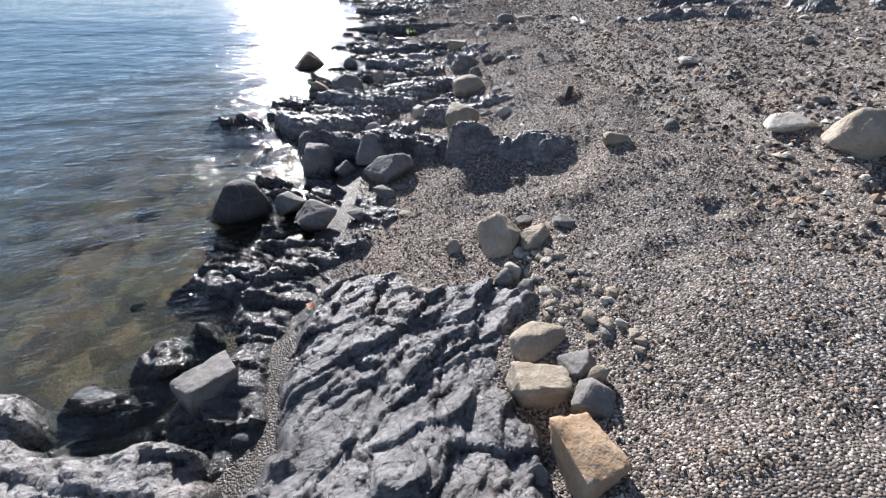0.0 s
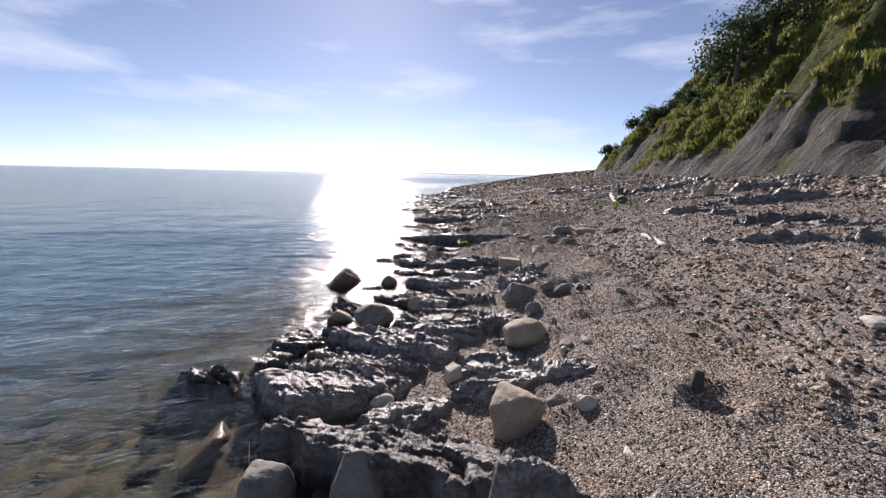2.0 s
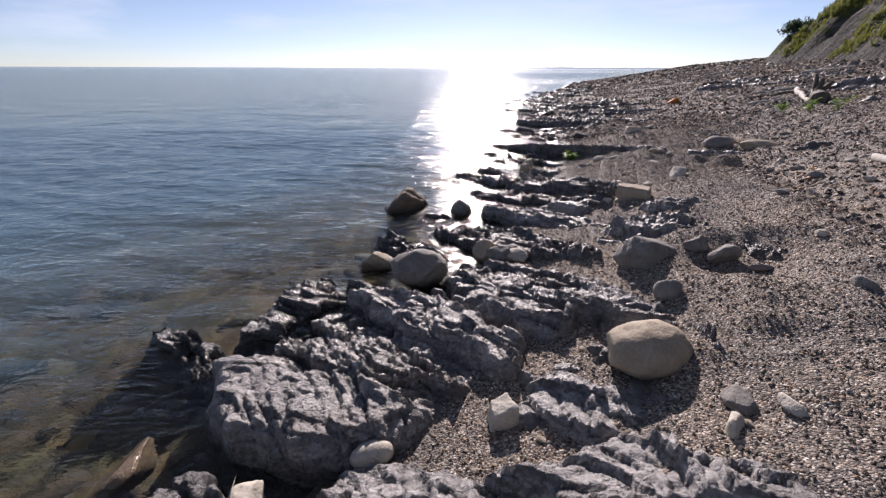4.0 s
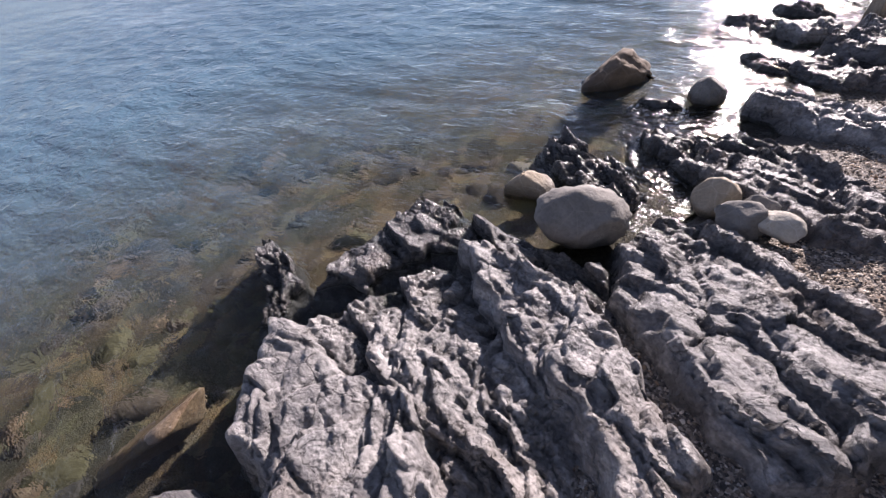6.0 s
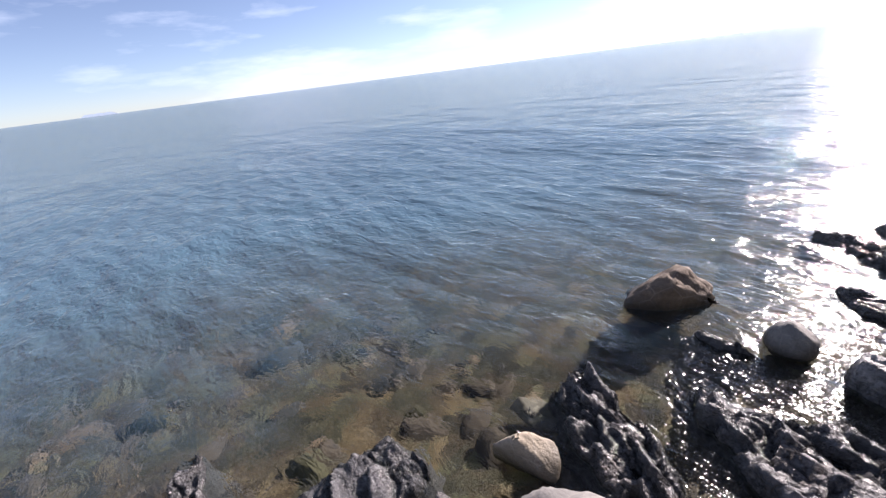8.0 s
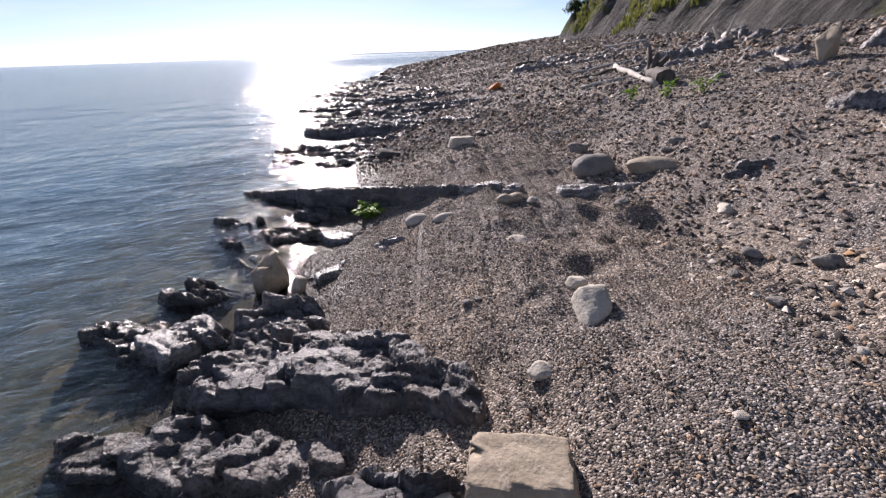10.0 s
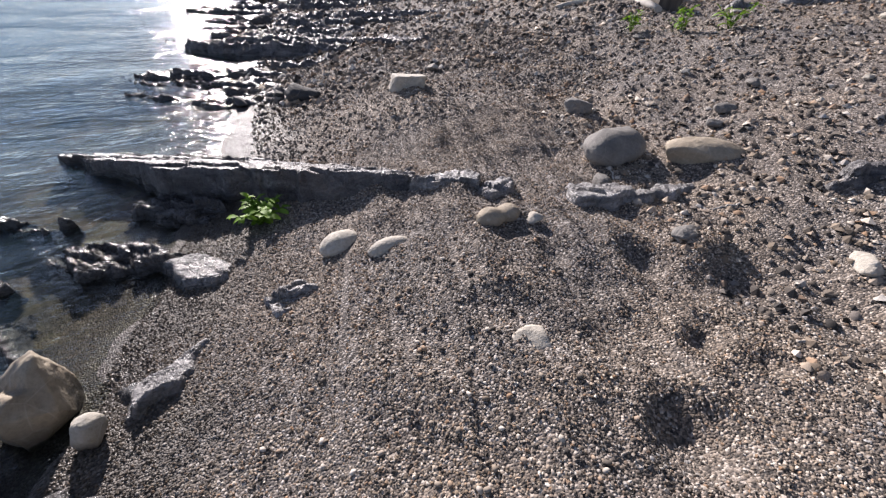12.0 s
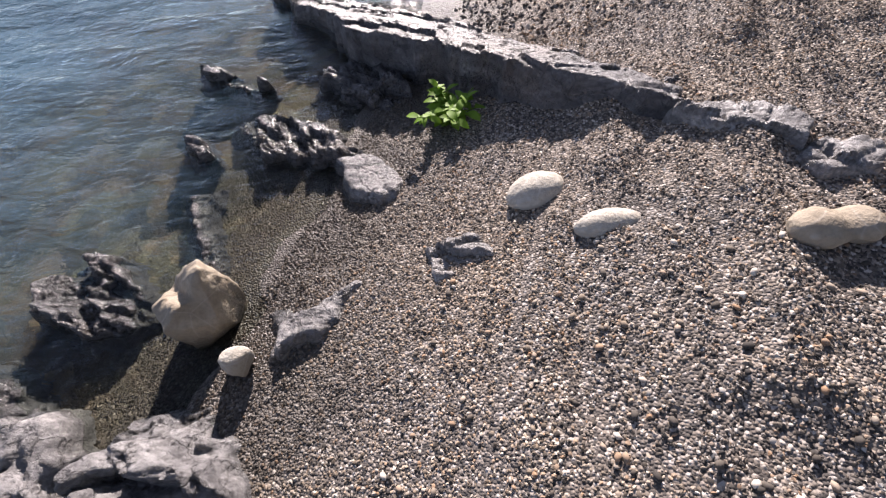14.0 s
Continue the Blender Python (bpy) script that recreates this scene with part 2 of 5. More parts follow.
def water_material():
    """Clear over the shallows, with a blue-green body further out; mirror-like by its own Fresnel."""
    m = Mat("sea_water")
    swell = m.noise(1.5, 3, 0.5, at=m.scaled(0.75, 1.35, 1.0, (0, 0, 12)), distort=0.2)
    chop = m.noise(5.0, 4, 0.55, at=m.scaled(0.75, 1.3, 1.0, (0, 0, -8)), distort=0.5)
    far_chop = m.noise(0.34, 3, 0.5, at=m.scaled(0.75, 1.4, 1.0, (0, 0, 5)), distort=0.2)
    n = m.bump(far_chop, 0.7, 0.40)
    n = m.bump(swell, 0.55, 0.045, n)
    n = m.bump(chop, 0.8, 0.048, n)
    n = m.bump(m.noise(14.0, 3, 0.5, at=m.scaled(0.6, 1.3, 1.0)), 0.85, 0.015, n)
    gloss = m.node("BsdfGlossy", Roughness=0.09)
    m.l.new(n, gloss.inputs["Normal"])
    clear = m.node("BsdfRefraction", Color=(0.60, 0.64, 0.60, 1), Roughness=0.0, IOR=1.33)
    m.l.new(n, clear.inputs["Normal"])
    body = m.node("BsdfDiffuse", Color=(0.066, 0.128, 0.172, 1))
    m.l.new(n, body.inputs["Normal"])
    # how much water lies over the bed, by the distance off the shore
    off = m.math("SUBTRACT", m.math("MULTIPLY", m.axis("Y"), 0.28), m.axis("X"))
    off = m.math("ADD", off, m.math("MULTIPLY", m.math("SUBTRACT", m.noise(0.5, 3), 0.5), 3.0))
    # aside: extra body colour away from y 7, the bed no deeper there
    aside = m.span(m.math("ABSOLUTE", m.math("SUBTRACT", m.axis("Y"), 7.0)), 2.5, 5.0, 0.0, 1.5)
    off = m.math("ADD", off, aside)
    depth = m.span(off, 2.0, 7.0, 0.0, 0.96)
    under = m.node("MixShader", Fac=depth)
    m.l.new(clear.outputs[0], under.inputs[1])
    m.l.new(body.outputs[0], under.inputs[2])
    fres = m.node("Fresnel", IOR=1.34)
    m.l.new(n, fres.inputs["Normal"])
    mix = m.node("MixShader", Fac=fres.outputs[0])
    m.l.new(under.outputs[0], mix.inputs[1])
    m.l.new(gloss.outputs[0], mix.inputs[2])
    m.l.new(mix.outputs[0], m.out.inputs["Surface"])
    return m.m


GRAVEL, PEBBLE = gravel_material(), pebble_material()
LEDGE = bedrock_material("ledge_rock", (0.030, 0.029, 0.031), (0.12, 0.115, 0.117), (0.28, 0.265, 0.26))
PALE_LEDGE = bedrock_material("pale_ledge_rock", (0.055, 0.052, 0.053), (0.27, 0.258, 0.252), (0.54, 0.515, 0.495))
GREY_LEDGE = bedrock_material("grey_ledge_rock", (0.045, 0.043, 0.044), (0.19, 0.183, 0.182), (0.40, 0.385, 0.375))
CLIFF = cliff_material()
MOSSY = boulder_material("mossy_stone", (0.12, 0.12, 0.045), (0.26, 0.24, 0.12))
BROWN = boulder_material("brown_boulder", (0.10, 0.075, 0.055), (0.22, 0.165, 0.12))
GREY = boulder_material("grey_boulder", (0.125, 0.119, 0.111), (0.27, 0.253, 0.232))
TAN = boulder_material("tan_boulder", (0.25, 0.205, 0.15), (0.40, 0.345, 0.265), (0.46, 0.42, 0.36))
PALE = boulder_material("pale_boulder", (0.38, 0.345, 0.29), (0.52, 0.48, 0.41), (0.55, 0.54, 0.5))
DARK = boulder_material("dark_boulder", (0.045, 0.044, 0.044), (0.12, 0.115, 0.11))
OCHRE = boulder_material("ochre_boulder", (0.33, 0.20, 0.10), (0.45, 0.36, 0.26))
WATER = water_material()
# distance haze is put into the land's pale blue colour and a weak glow
HAZED_LAND = plain_material("hazed_land", (0.42, 0.48, 0.54), (0.48, 0.54, 0.60), 0.02, 0.95)
haze_glow = HAZED_LAND.node_tree.nodes["Principled BSDF"]
haze_glow.inputs["Emission Color"].default_value = (0.62, 0.70, 0.80, 1)
haze_glow.inputs["Emission Strength"].default_value = 0.3
DRIFTWOOD = plain_material("driftwood", (0.36, 0.33, 0.29), (0.56, 0.53, 0.48), 14.0, 0.85, (1, 1, 0.15), 0.5, 0.008)
DARK_WOOD = plain_material("dark_wood", (0.05, 0.042, 0.036), (0.14, 0.12, 0.10), 14.0, 0.85, (1, 1, 0.2), 0.6, 0.012)
BARK = plain_material("bark", (0.06, 0.05, 0.04), (0.14, 0.12, 0.10), 9.0, 0.9)
GRASS = leaf_material("grass", (0.12, 0.145, 0.035), (0.31, 0.30, 0.08))
SHRUB = leaf_material("shrub_leaf", (0.025, 0.045, 0.018), (0.07, 0.10, 0.04))
FRESH = leaf_material("fresh_leaf", (0.12, 0.24, 0.02), (0.28, 0.42, 0.04))


# ---- the shape of the beach ----
def shore(y):
    """The x from which the beach profile is told: the shore bears away to the right."""
    return 0.28 * min(y, 16.0) + 0.08 * min(max(y - 16.0, 0.0), 18.0) + 0.25 * min(max(y - 34.0, 0.0), 32.0) + 0.40 * max(0.0, y - 66.0)


UP_A = ((-400, -9.0), (-40, -4.0), (-12, -2.2), (-5, -1.15), (-2.6, -0.50), (-1.3, -0.24), (-0.4, -0.03), (0.5, 0.15), (1.25, 0.29), (1.8, 0.50), (2.5, 0.72), (4.1, 1.00), (6, 1.25), (8.7, 1.55), (13, 2.3), (30, 4.0), (900, 6.0))
UP_B = ((-400, -9.0), (-40, -4.0), (-12, -2.2), (-5, -1.15), (-2.6, -0.50), (-1.3, -0.20), (-0.38, 0.0), (0.26, 0.08), (0.75, 0.16), (1.1, 0.28), (1.85, 0.49), (2.6, 0.50), (3.6, 0.56), (4.5, 0.82), (5.94, 1.18), (8.7, 1.55), (13, 2.3), (30, 4.0), (900, 6.0))

UP_C = ((-400, -9.0), (-40, -4.0), (-12, -2.2), (-5, -1.15), (-2.6, -0.50), (-1.3, -0.20), (-0.4, 0.0), (0.5, 0.10), (2.0, 0.24), (4.0, 0.48), (5.2, 0.66), (7.0, 1.00), (9.0, 1.34), (10.5, 1.58), (15, 2.3), (32, 4.0), (900, 6.0))


def rough(x, y, scale, octaves=4, seed=0.0):
    return noise.fractal(Vector((x * scale + seed, y * scale - seed, seed)), 0.9, 2.0, octaves)


def beach(x, y):
    """The height of the gravel at a place."""
    s = x - shore(y)
    a = np.interp(s, *zip(*UP_A))
    b = np.interp(s, *zip(*UP_B))
    f = min(1.0, max(0.0, (y - 9.0) / 3.5))
    near = float(a + (b - a) * f * f * (3 - 2 * f))
    g = min(1.0, max(0.0, (y - 16.0) / 8.0))
    return near + (float(np.interp(s, *zip(*UP_C))) - near) * g * g * (3 - 2 * g)


# hollows trodden or scoured into the gravel: x, y, radius, depth
HOLLOWS = [(2.95, 4.15, 0.5, 0.13), (3.98, 5.22, 0.20, 0.10), (6.34, 12.86, 0.16, 0.06), (5.70, 11.97, 0.17, 0.07), (6.70, 12.50, 0.22, 0.06), (4.55, 8.25, 0.5, 0.14)]
treads = random.Random(21)
for _ in range(90):
    ty = treads.uniform(1.5, 16.0)
    HOLLOWS.append((shore(ty) + treads.uniform(1.1, 4.5), ty, treads.uniform(0.08, 0.16), treads.uniform(0.02, 0.05)))


def ground_z(x, y):
    s = x - shore(y)
    z = beach(x, y)
    if 0 < y < 18 and 0 < s < 6:
        for hx, hy, hr, hd in HOLLOWS:
            q = ((x - hx) ** 2 + (y - hy) ** 2) / (hr * hr)
            if q < 4:
                z += hd * (-math.exp(-q * 1.4) + 0.35 * math.exp(-(math.sqrt(q) - 1.25) ** 2 * 6))
    near = math.exp(-((s - 2) / 9.0) ** 2)
    if s > 0.2 and 0 < y < 20:
        # furrows that the waves left, along the shore
        z += 0.042 * min(1.0, s - 0.2) * near * rough(s * 3.2, y * 0.7, 1.0, 3, 14.0)
    z += 0.05 * near * rough(x, y, 0.7, 3, 3.1) * (0.4 if s < 1 else 1.0)
    z += 0.034 * near * rough(x, y, 2.6, 3, 8.7) * (0.4 if s < 1 else 1.0)
    return z


def grid_mesh(name, us, vs, place):
    """A sheet over two lists of coordinates; place(u, v) gives the point."""
    verts = [place(u, v) for v in vs for u in us]
    n = len(us)
    faces = [(j * n + i, j * n + i + 1, (j + 1) * n + i + 1, (j + 1) * n + i) for j in range(len(vs) - 1) for i in range(n - 1)]
    mesh = bpy.data.meshes.new(name)
    mesh.from_pydata(verts, [], faces)
    mesh.polygons.foreach_set("use_smooth", [True] * len(faces))
    return mesh


def steps(near_a, near_b, step, far_a, far_b, grow=1.35):
    """Even steps from near_a to near_b, then ever wider ones out to the far ends."""
    out = list(np.arange(near_a, near_b + 1e-6, step))
    d, v = step, out[-1]
    while v < far_b:
        d *= grow
        v = min(far_b, v + d)
        out.append(v)
    d, v = step, out[0]
    while v > far_a:
        d *= grow
        v = max(far_a, v - d)
        out.insert(0, v)
    return out


def mesh_object(name, mesh, mat, parent=None):
    ob = new(name, mesh)
    mesh.materials.append(mat)
    ob.parent = parent
    return ob


ground = mesh_object("ground", grid_mesh("ground", steps(-4, 7.5, 0.055, -400, 900, 1.25), steps(0.5, 19, 0.055, -80, 4000, 1.25), lambda s, y: (s + shore(y), y, ground_z(s + shore(y), y))), GRAVEL)
tagged(ground, "sloping beach of small grey and brown pebbles", "beach", kind="structure")


def wave(x, y):
    s = x - shore(y)
    amp = 1.0 if s > -12 else math.exp((s + 12) / 15)
    if y > 30:
        amp *= math.exp((30 - y) / 20)
    z = 0.0055 * math.sin(11.0 * (y * 0.95 + x * 0.28) + 2.2 * rough(x, y, 0.5, 2, 5.0))
    z += 0.0042 * math.sin(17.0 * (y * 0.9 - x * 0.16) + 3.0 * rough(x, y, 0.8, 2, 9.0))
    z += 0.009 * rough(x, y * 1.6, 1.6, 3, 2.0)
    return z * amp * (0.35 if s > -1.2 else min(1.0, 0.35 + (-1.2 - s) * 0.4))


water = mesh_object("water", grid_mesh("water", steps(-9, 4.2, 0.06, -4500, 4.2, 1.22), steps(0, 18, 0.06, -300, 4700, 1.22), lambda x, y: (x if x < 4.1 else 4.2 + max(0.0, 0.4 * y), y, wave(x, y))), WATER)
water.visible_shadow = False
tagged(water, "calm rippled sea, clear over the stony shallows", "sea", kind="structure")


def hill_z(s, y):
    """The hillside behind the beach: a steep slope that ends in a nose along the shore."""
    toe = 13.0 + 0.5 * rough(s, y, 0.15, 2, 4.0)
    up = min((s - toe) * 0.95, 26.0)
    end = (48.0 - y + 0.35 * (s - 13.0)) * 1.05
    z = min(up, end)
    t = y * 0.75 - s * 0.22
    beds = abs(((t + 0.8 * rough(s, y, 0.2, 3, 2.0)) / 2.3) % 1.0 - 0.35) * 1.8
    lump = rough(s, y, 0.16, 5, 6.0) * 1.2 + rough(s, y, 0.7, 4, 1.0) * 0.45 + beds
    return 2.0 + z + lump * min(1.0, max(0.0, z) * 0.35)


hill = mesh_object("hillside", grid_mesh("hillside", list(np.arange(11, 45, 0.25)), list(np.arange(-25, 66, 0.35)), lambda s, y: (s + 0.28 * y, y, hill_z(s, y))), CLIFF)
tagged(hill, "steep grey rock hillside with grassy patches behind the beach", "hillside", kind="structure")


def distant(name, a0, a1, far, high, label, seed):
    """A low strip of far-off land or rock on the horizon, between two bearings from +y."""
    verts, n = [], 60
    for k in range(n + 1):
        a = radians(a0 + (a1 - a0) * k / n)
        top = high * min(1.0, 6 * k / n, 6 * (1 - k / n)) * (0.75 + 0.5 * abs(rough(k * 0.3, seed, 1.0, 3, seed)))
        for r, z in ((far, -1.0), (far, max(0.2, top)), (far + 120, max(0.2, top) * 0.9), (far + 120, -1.0)):
            verts.append((math.sin(a) * r, math.cos(a) * r, z))
    faces = [(4 * k + j, 4 * k + 4 + j, 4 * k + 5 + j, 4 * k + 1 + j) for k in range(n) for j in range(3)]
    mesh = bpy.data.meshes.new(name)
    mesh.from_pydata(verts, [], faces)
    return tagged(mesh_object(name, mesh, HAZED_LAND), label, "land", kind="structure")


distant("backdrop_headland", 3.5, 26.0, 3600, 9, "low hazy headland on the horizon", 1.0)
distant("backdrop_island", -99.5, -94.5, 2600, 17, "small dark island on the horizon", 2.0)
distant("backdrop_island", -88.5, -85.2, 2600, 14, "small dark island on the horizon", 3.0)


# ---- bedrock ----
STRIKE = radians(-28)     # the beds run this way across the shore and dip away from it
ALONG = (math.cos(STRIKE), math.sin(STRIKE))
ACROSS = (-math.sin(STRIKE), math.cos(STRIKE))


def edge_distance(outline, px, py):
    """How far each point lies inside an outline (negative outside)."""
    best = np.full(px.shape, 1e9)
    inside = np.zeros(px.shape, bool)
    for (x0, y0), (x1, y1) in zip(outline, outline[1:] + outline[:1]):
        dx, dy = x1 - x0, y1 - y0
        f = np.clip(((px - x0) * dx + (py - y0) * dy) / (dx * dx + dy * dy + 1e-9), 0, 1)
        best = np.minimum(best, np.hypot(px - x0 - f * dx, py - y0 - f * dy))
        cross = ((y0 > py) != (y1 > py)) & (px < (x1 - x0) * (py - y0) / (y1 - y0 + 1e-12) + x0)
        inside ^= cross
    return np.where(inside, best, -best)


def rock_relief(x, y, seed, crag, turn=0.0):
    """Bedded relief of the shore rock, about -1 to 1 times crag: broken planes, stepped beds and pitted patches."""
    v = x * ACROSS[0] + y * ACROSS[1]
    u = x * ALONG[0] + y * ALONG[1]
    u, v = u * math.cos(turn) + v * math.sin(turn), v * math.cos(turn) - u * math.sin(turn)
    w1, w2 = rough(u, v, 1.3, 3, seed), rough(u, v, 1.1, 3, seed + 5)
    uu, vv = u + 0.20 * w2, v + 0.15 * w1
    worn = min(1.0, max(0.0, 0.35 + 1.5 * rough(u, v, 1.9, 2, seed + 20)))
    # broken faces of three sizes: each a flat piece with a height and lean of its own
    z, home = 0.0, None
    for su, sv, drop, lean, gap, line in ((1.7, 2.9, 0.30, 0.38, 0.30, 0.05), (4.6, 7.0, 0.18, 0.24, 0.16, 0.06), (13.0, 19.0, 0.07 + 0.05 * worn, 0.05 + 0.06 * worn, 0.06, 0.10)):
        (d1, d2, *_), spots = noise.voronoi(Vector((uu * su, vv * sv, seed + su)))
        c = spots[0]
        home = home or (round(c.x, 3), round(c.y, 3))
        z += drop * (noise.cell(c * 7.3) - 0.5) - gap * max(0.0, 1 - (d2 - d1) / line)
        z += lean * ((uu * su - c.x) * 2 * (noise.cell(c * 3.7) - 0.5) + (vv * sv - c.y) * 2 * (noise.cell(c * 4.9) - 0.70))
    # bowls of the pitted patches
    z -= 0.34 * worn * max(0.0, 0.42 - d1)
    # beds: a steep riser, then a long tread that falls away
    for often, tall, bend in ((2.6, 0.30, 1.3), (11.5, 0.07, 2.2)):
        t = (vv * often + bend * w2 + seed) % 1.0
        z += tall * ((t / 0.14 if t < 0.14 else (1 - t) / 0.86) - 0.5)
    fine = rough(uu, vv * 1.7, 15.0, 4, seed)
    return crag * (z + 0.30 * w1 + (0.09 + 0.12 * worn) * fine), home


def outcrop(outline, top, label, mat=None, crag=0.09, bevel=0.10, step=0.022, rise=0.0, dip=0.0, smooth=False, group="ledges of bedrock along the shore", split=True, turn=0.0):
    """A bank of bedrock over an outline in plan. top: its height at the middle; rise: slope along the beds; dip: fall across them; turn: how far its beds are swung round."""
    outline = list(outline)
    step *= 0.85
    seed = outline[0][0] * 1.7 + outline[0][1] * 0.61
    xs, ys = zip(*outline)
    cx, cy = sum(xs) / len(xs), sum(ys) / len(ys)
    gx = np.arange(min(xs) - 0.15, max(xs) + 0.15, step)
    gy = np.arange(min(ys) - 0.15, max(ys) + 0.15, step)
    px, py = np.meshgrid(gx, gy)
    wob = np.array([[0.10 * rough(a, b, 2.2, 3, seed) + 0.035 * rough(a, b, 9.0, 2, seed) for a in gx] for b in gy])
    small = min(1.0, 0.25 + (max(xs) - min(xs)) * (max(ys) - min(ys)) / 0.6)
    d = edge_distance(outline, px, py) + wob * small + 0.035 * small
    soft_side = 1.6 * min(1.0, (max(xs) - min(xs)) * (max(ys) - min(ys)) / 1.5)
    verts, index, faces, blocks = [], {}, [], []
    for j in range(len(gy)):
        for i in range(len(gx)):
            if d[j, i] < -0.06:
                continue
            x, y = float(gx[i]), float(gy[j])
            f = min(1.0, max(0.0, (d[j, i] + 0.03) / (bevel * (1.0 + soft_side * max(0.0, 0.15 + rough(x, y, 1.2, 2, seed + 9))))))
            f = f * f * (3 - 2 * f)
            low = min(ground_z(x, y), 0.6 * top) - 0.10
            u = (x - cx) * ALONG[0] + (y - cy) * ALONG[1]
            v = (x - cx) * ACROSS[0] + (y - cy) * ACROSS[1]
            relief, block = rock_relief(x, y, seed, crag, turn)
            high = top + rise * u - dip * v + relief * (0.6 if smooth else 1.0)
            blocks.append(block)
            z = low + (max(high, low + 0.02) - low) * f
            # overhang the joints a little
            index[i, j] = len(verts)
            verts.append((x + 0.010 * crag / 0.09 * rough(x, y, 12.0, 2, seed + 3), y + 0.010 * crag / 0.09 * rough(x, y, 12.0, 2, seed + 7), z))
    for j in range(len(gy) - 1):
        for i in range(len(gx) - 1):
            q = [index.get(k) for k in ((i, j), (i + 1, j), (i + 1, j + 1), (i, j + 1))]
            if None not in q:
                faces.append(q)
    if not split:
        return tagged(mesh_object("rock_outcrop", sheet("rock_outcrop", verts, faces, smooth), mat or LEDGE), label, "rock", group)
    # the blocks between the cracks, each a mesh of its own
    rock = tagged(new("rock_outcrop"), label, "rock", group)
    rock.location = (cx, cy, 0)
    for block in connected(faces, blocks):
        use = {}
        own = [[use.setdefault(i, len(use)) for i in f] for f in block]
        mesh_object("block", sheet("block", [(verts[i][0] - cx, verts[i][1] - cy, verts[i][2]) for i in use], own, smooth), mat or LEDGE, rock)
    return rock


def connected(faces, blocks, least=30):
    """The faces sorted into joined-up pieces, one for each block; crumbs go to the piece that they touch most."""
    root = list(range(len(faces)))

    def find(i):
        while root[i] != i:
            root[i] = root[root[i]]
            i = root[i]
        return i

    edges = {}
    for k, f in enumerate(faces):
        for a, b in zip(f, f[1:] + f[:1]):
            edges.setdefault((min(a, b), max(a, b)), []).append(k)
    pairs = [p for p in edges.values() if len(p) == 2]
    for i, j in pairs:
        if blocks[faces[i][0]] == blocks[faces[j][0]]:
            root[find(i)] = find(j)
    for _ in range(6):
        size, touch = {}, {}
        for k in range(len(faces)):
            size[find(k)] = size.get(find(k), 0) + 1
        for i, j in pairs:
            i, j = find(i), find(j)
            if i != j:
                for p, q in ((i, j), (j, i)):
                    touch.setdefault(p, {}).setdefault(q, 0)
                    touch[p][q] += 1
        for p in [p for p in size if size[p] < least and p in touch]:
            root[find(p)] = find(max(touch[p], key=touch[p].get))
    out = {}
    for k, f in enumerate(faces):
        out.setdefault(find(k), []).append(f)
    return [piece for piece in out.values() if len(piece) >= 6]


def sheet(name, verts, faces, smooth):
    mesh = bpy.data.meshes.new(name)
    mesh.from_pydata(verts, [], faces)
    mesh.polygons.foreach_set("use_smooth", [True] * len(faces))
    return mesh


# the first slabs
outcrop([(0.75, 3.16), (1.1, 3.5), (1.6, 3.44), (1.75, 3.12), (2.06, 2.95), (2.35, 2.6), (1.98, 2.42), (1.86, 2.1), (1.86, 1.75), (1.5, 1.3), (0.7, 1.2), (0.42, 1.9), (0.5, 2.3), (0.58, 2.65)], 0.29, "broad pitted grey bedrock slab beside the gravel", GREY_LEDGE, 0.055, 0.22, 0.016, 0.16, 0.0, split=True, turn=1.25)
outcrop([(-1.15, 3.1), (-0.9, 3.15), (-0.57, 2.9), (-0.26, 2.66), (0.09, 2.48), (0.36, 2.36), (0.46, 2.1), (0.30, 1.5), (-0.6, 1.2), (-1.6, 1.8)], 0.20, "pale water-worn bedrock hump at the sea's edge", PALE_LEDGE, 0.07, 0.2, 0.022, 0.0, 0.0, split=True)
outcrop([(-0.34, 3.68), (-0.05, 4.1), (0.16, 4.42), (0.62, 4.46), (0.96, 4.12), (1.4, 3.95), (1.5, 3.78), (1.2, 3.66), (0.7, 3.55), (0.36, 3.42), (0.0, 3.55)], 0.09, "dark wet jagged ledge between slab and sea", LEDGE, 0.09, 0.16, 0.018, 0.13, 0.03, split=True)
outcrop([(-0.14, 3.07), (0.04, 3.29), (0.28, 3.30), (0.38, 3.08), (0.18, 2.9), (0.0, 2.87)], 0.06, "low wet dark rock awash at the sea's edge", LEDGE, 0.09, 0.12, 0.018)
outcrop([(-0.5, 2.84), (-0.34, 3.07), (-0.15, 3.0), (0.11, 2.74), (-0.08, 2.64), (-0.39, 2.75)], 0.03, "low wet dark rock awash at the sea's edge", LEDGE, 0.07, 0.14, 0.02)
outcrop([(0.31, 5.54), (0.85, 5.2), (1.1, 5.35), (1.44, 4.8), (1.4, 4.54), (1.1, 4.5), (0.8, 4.63), (0.5, 5.0)], 0.08, "dark wet craggy rock among the shore boulders", LEDGE, 0.11, 0.12, 0.02)
outcrop([(0.1, 2.55), (0.38, 2.15), (0.62, 2.2), (0.74, 2.75), (0.9, 3.2), (1.25, 3.45), (1.4, 3.75), (0.6, 3.75), (0.3, 3.6), (0.36, 3.05), (0.12, 2.85)], 0.06, "low wet dark rock in the gap beside the slab", LEDGE, 0.06, 0.12, 0.02)
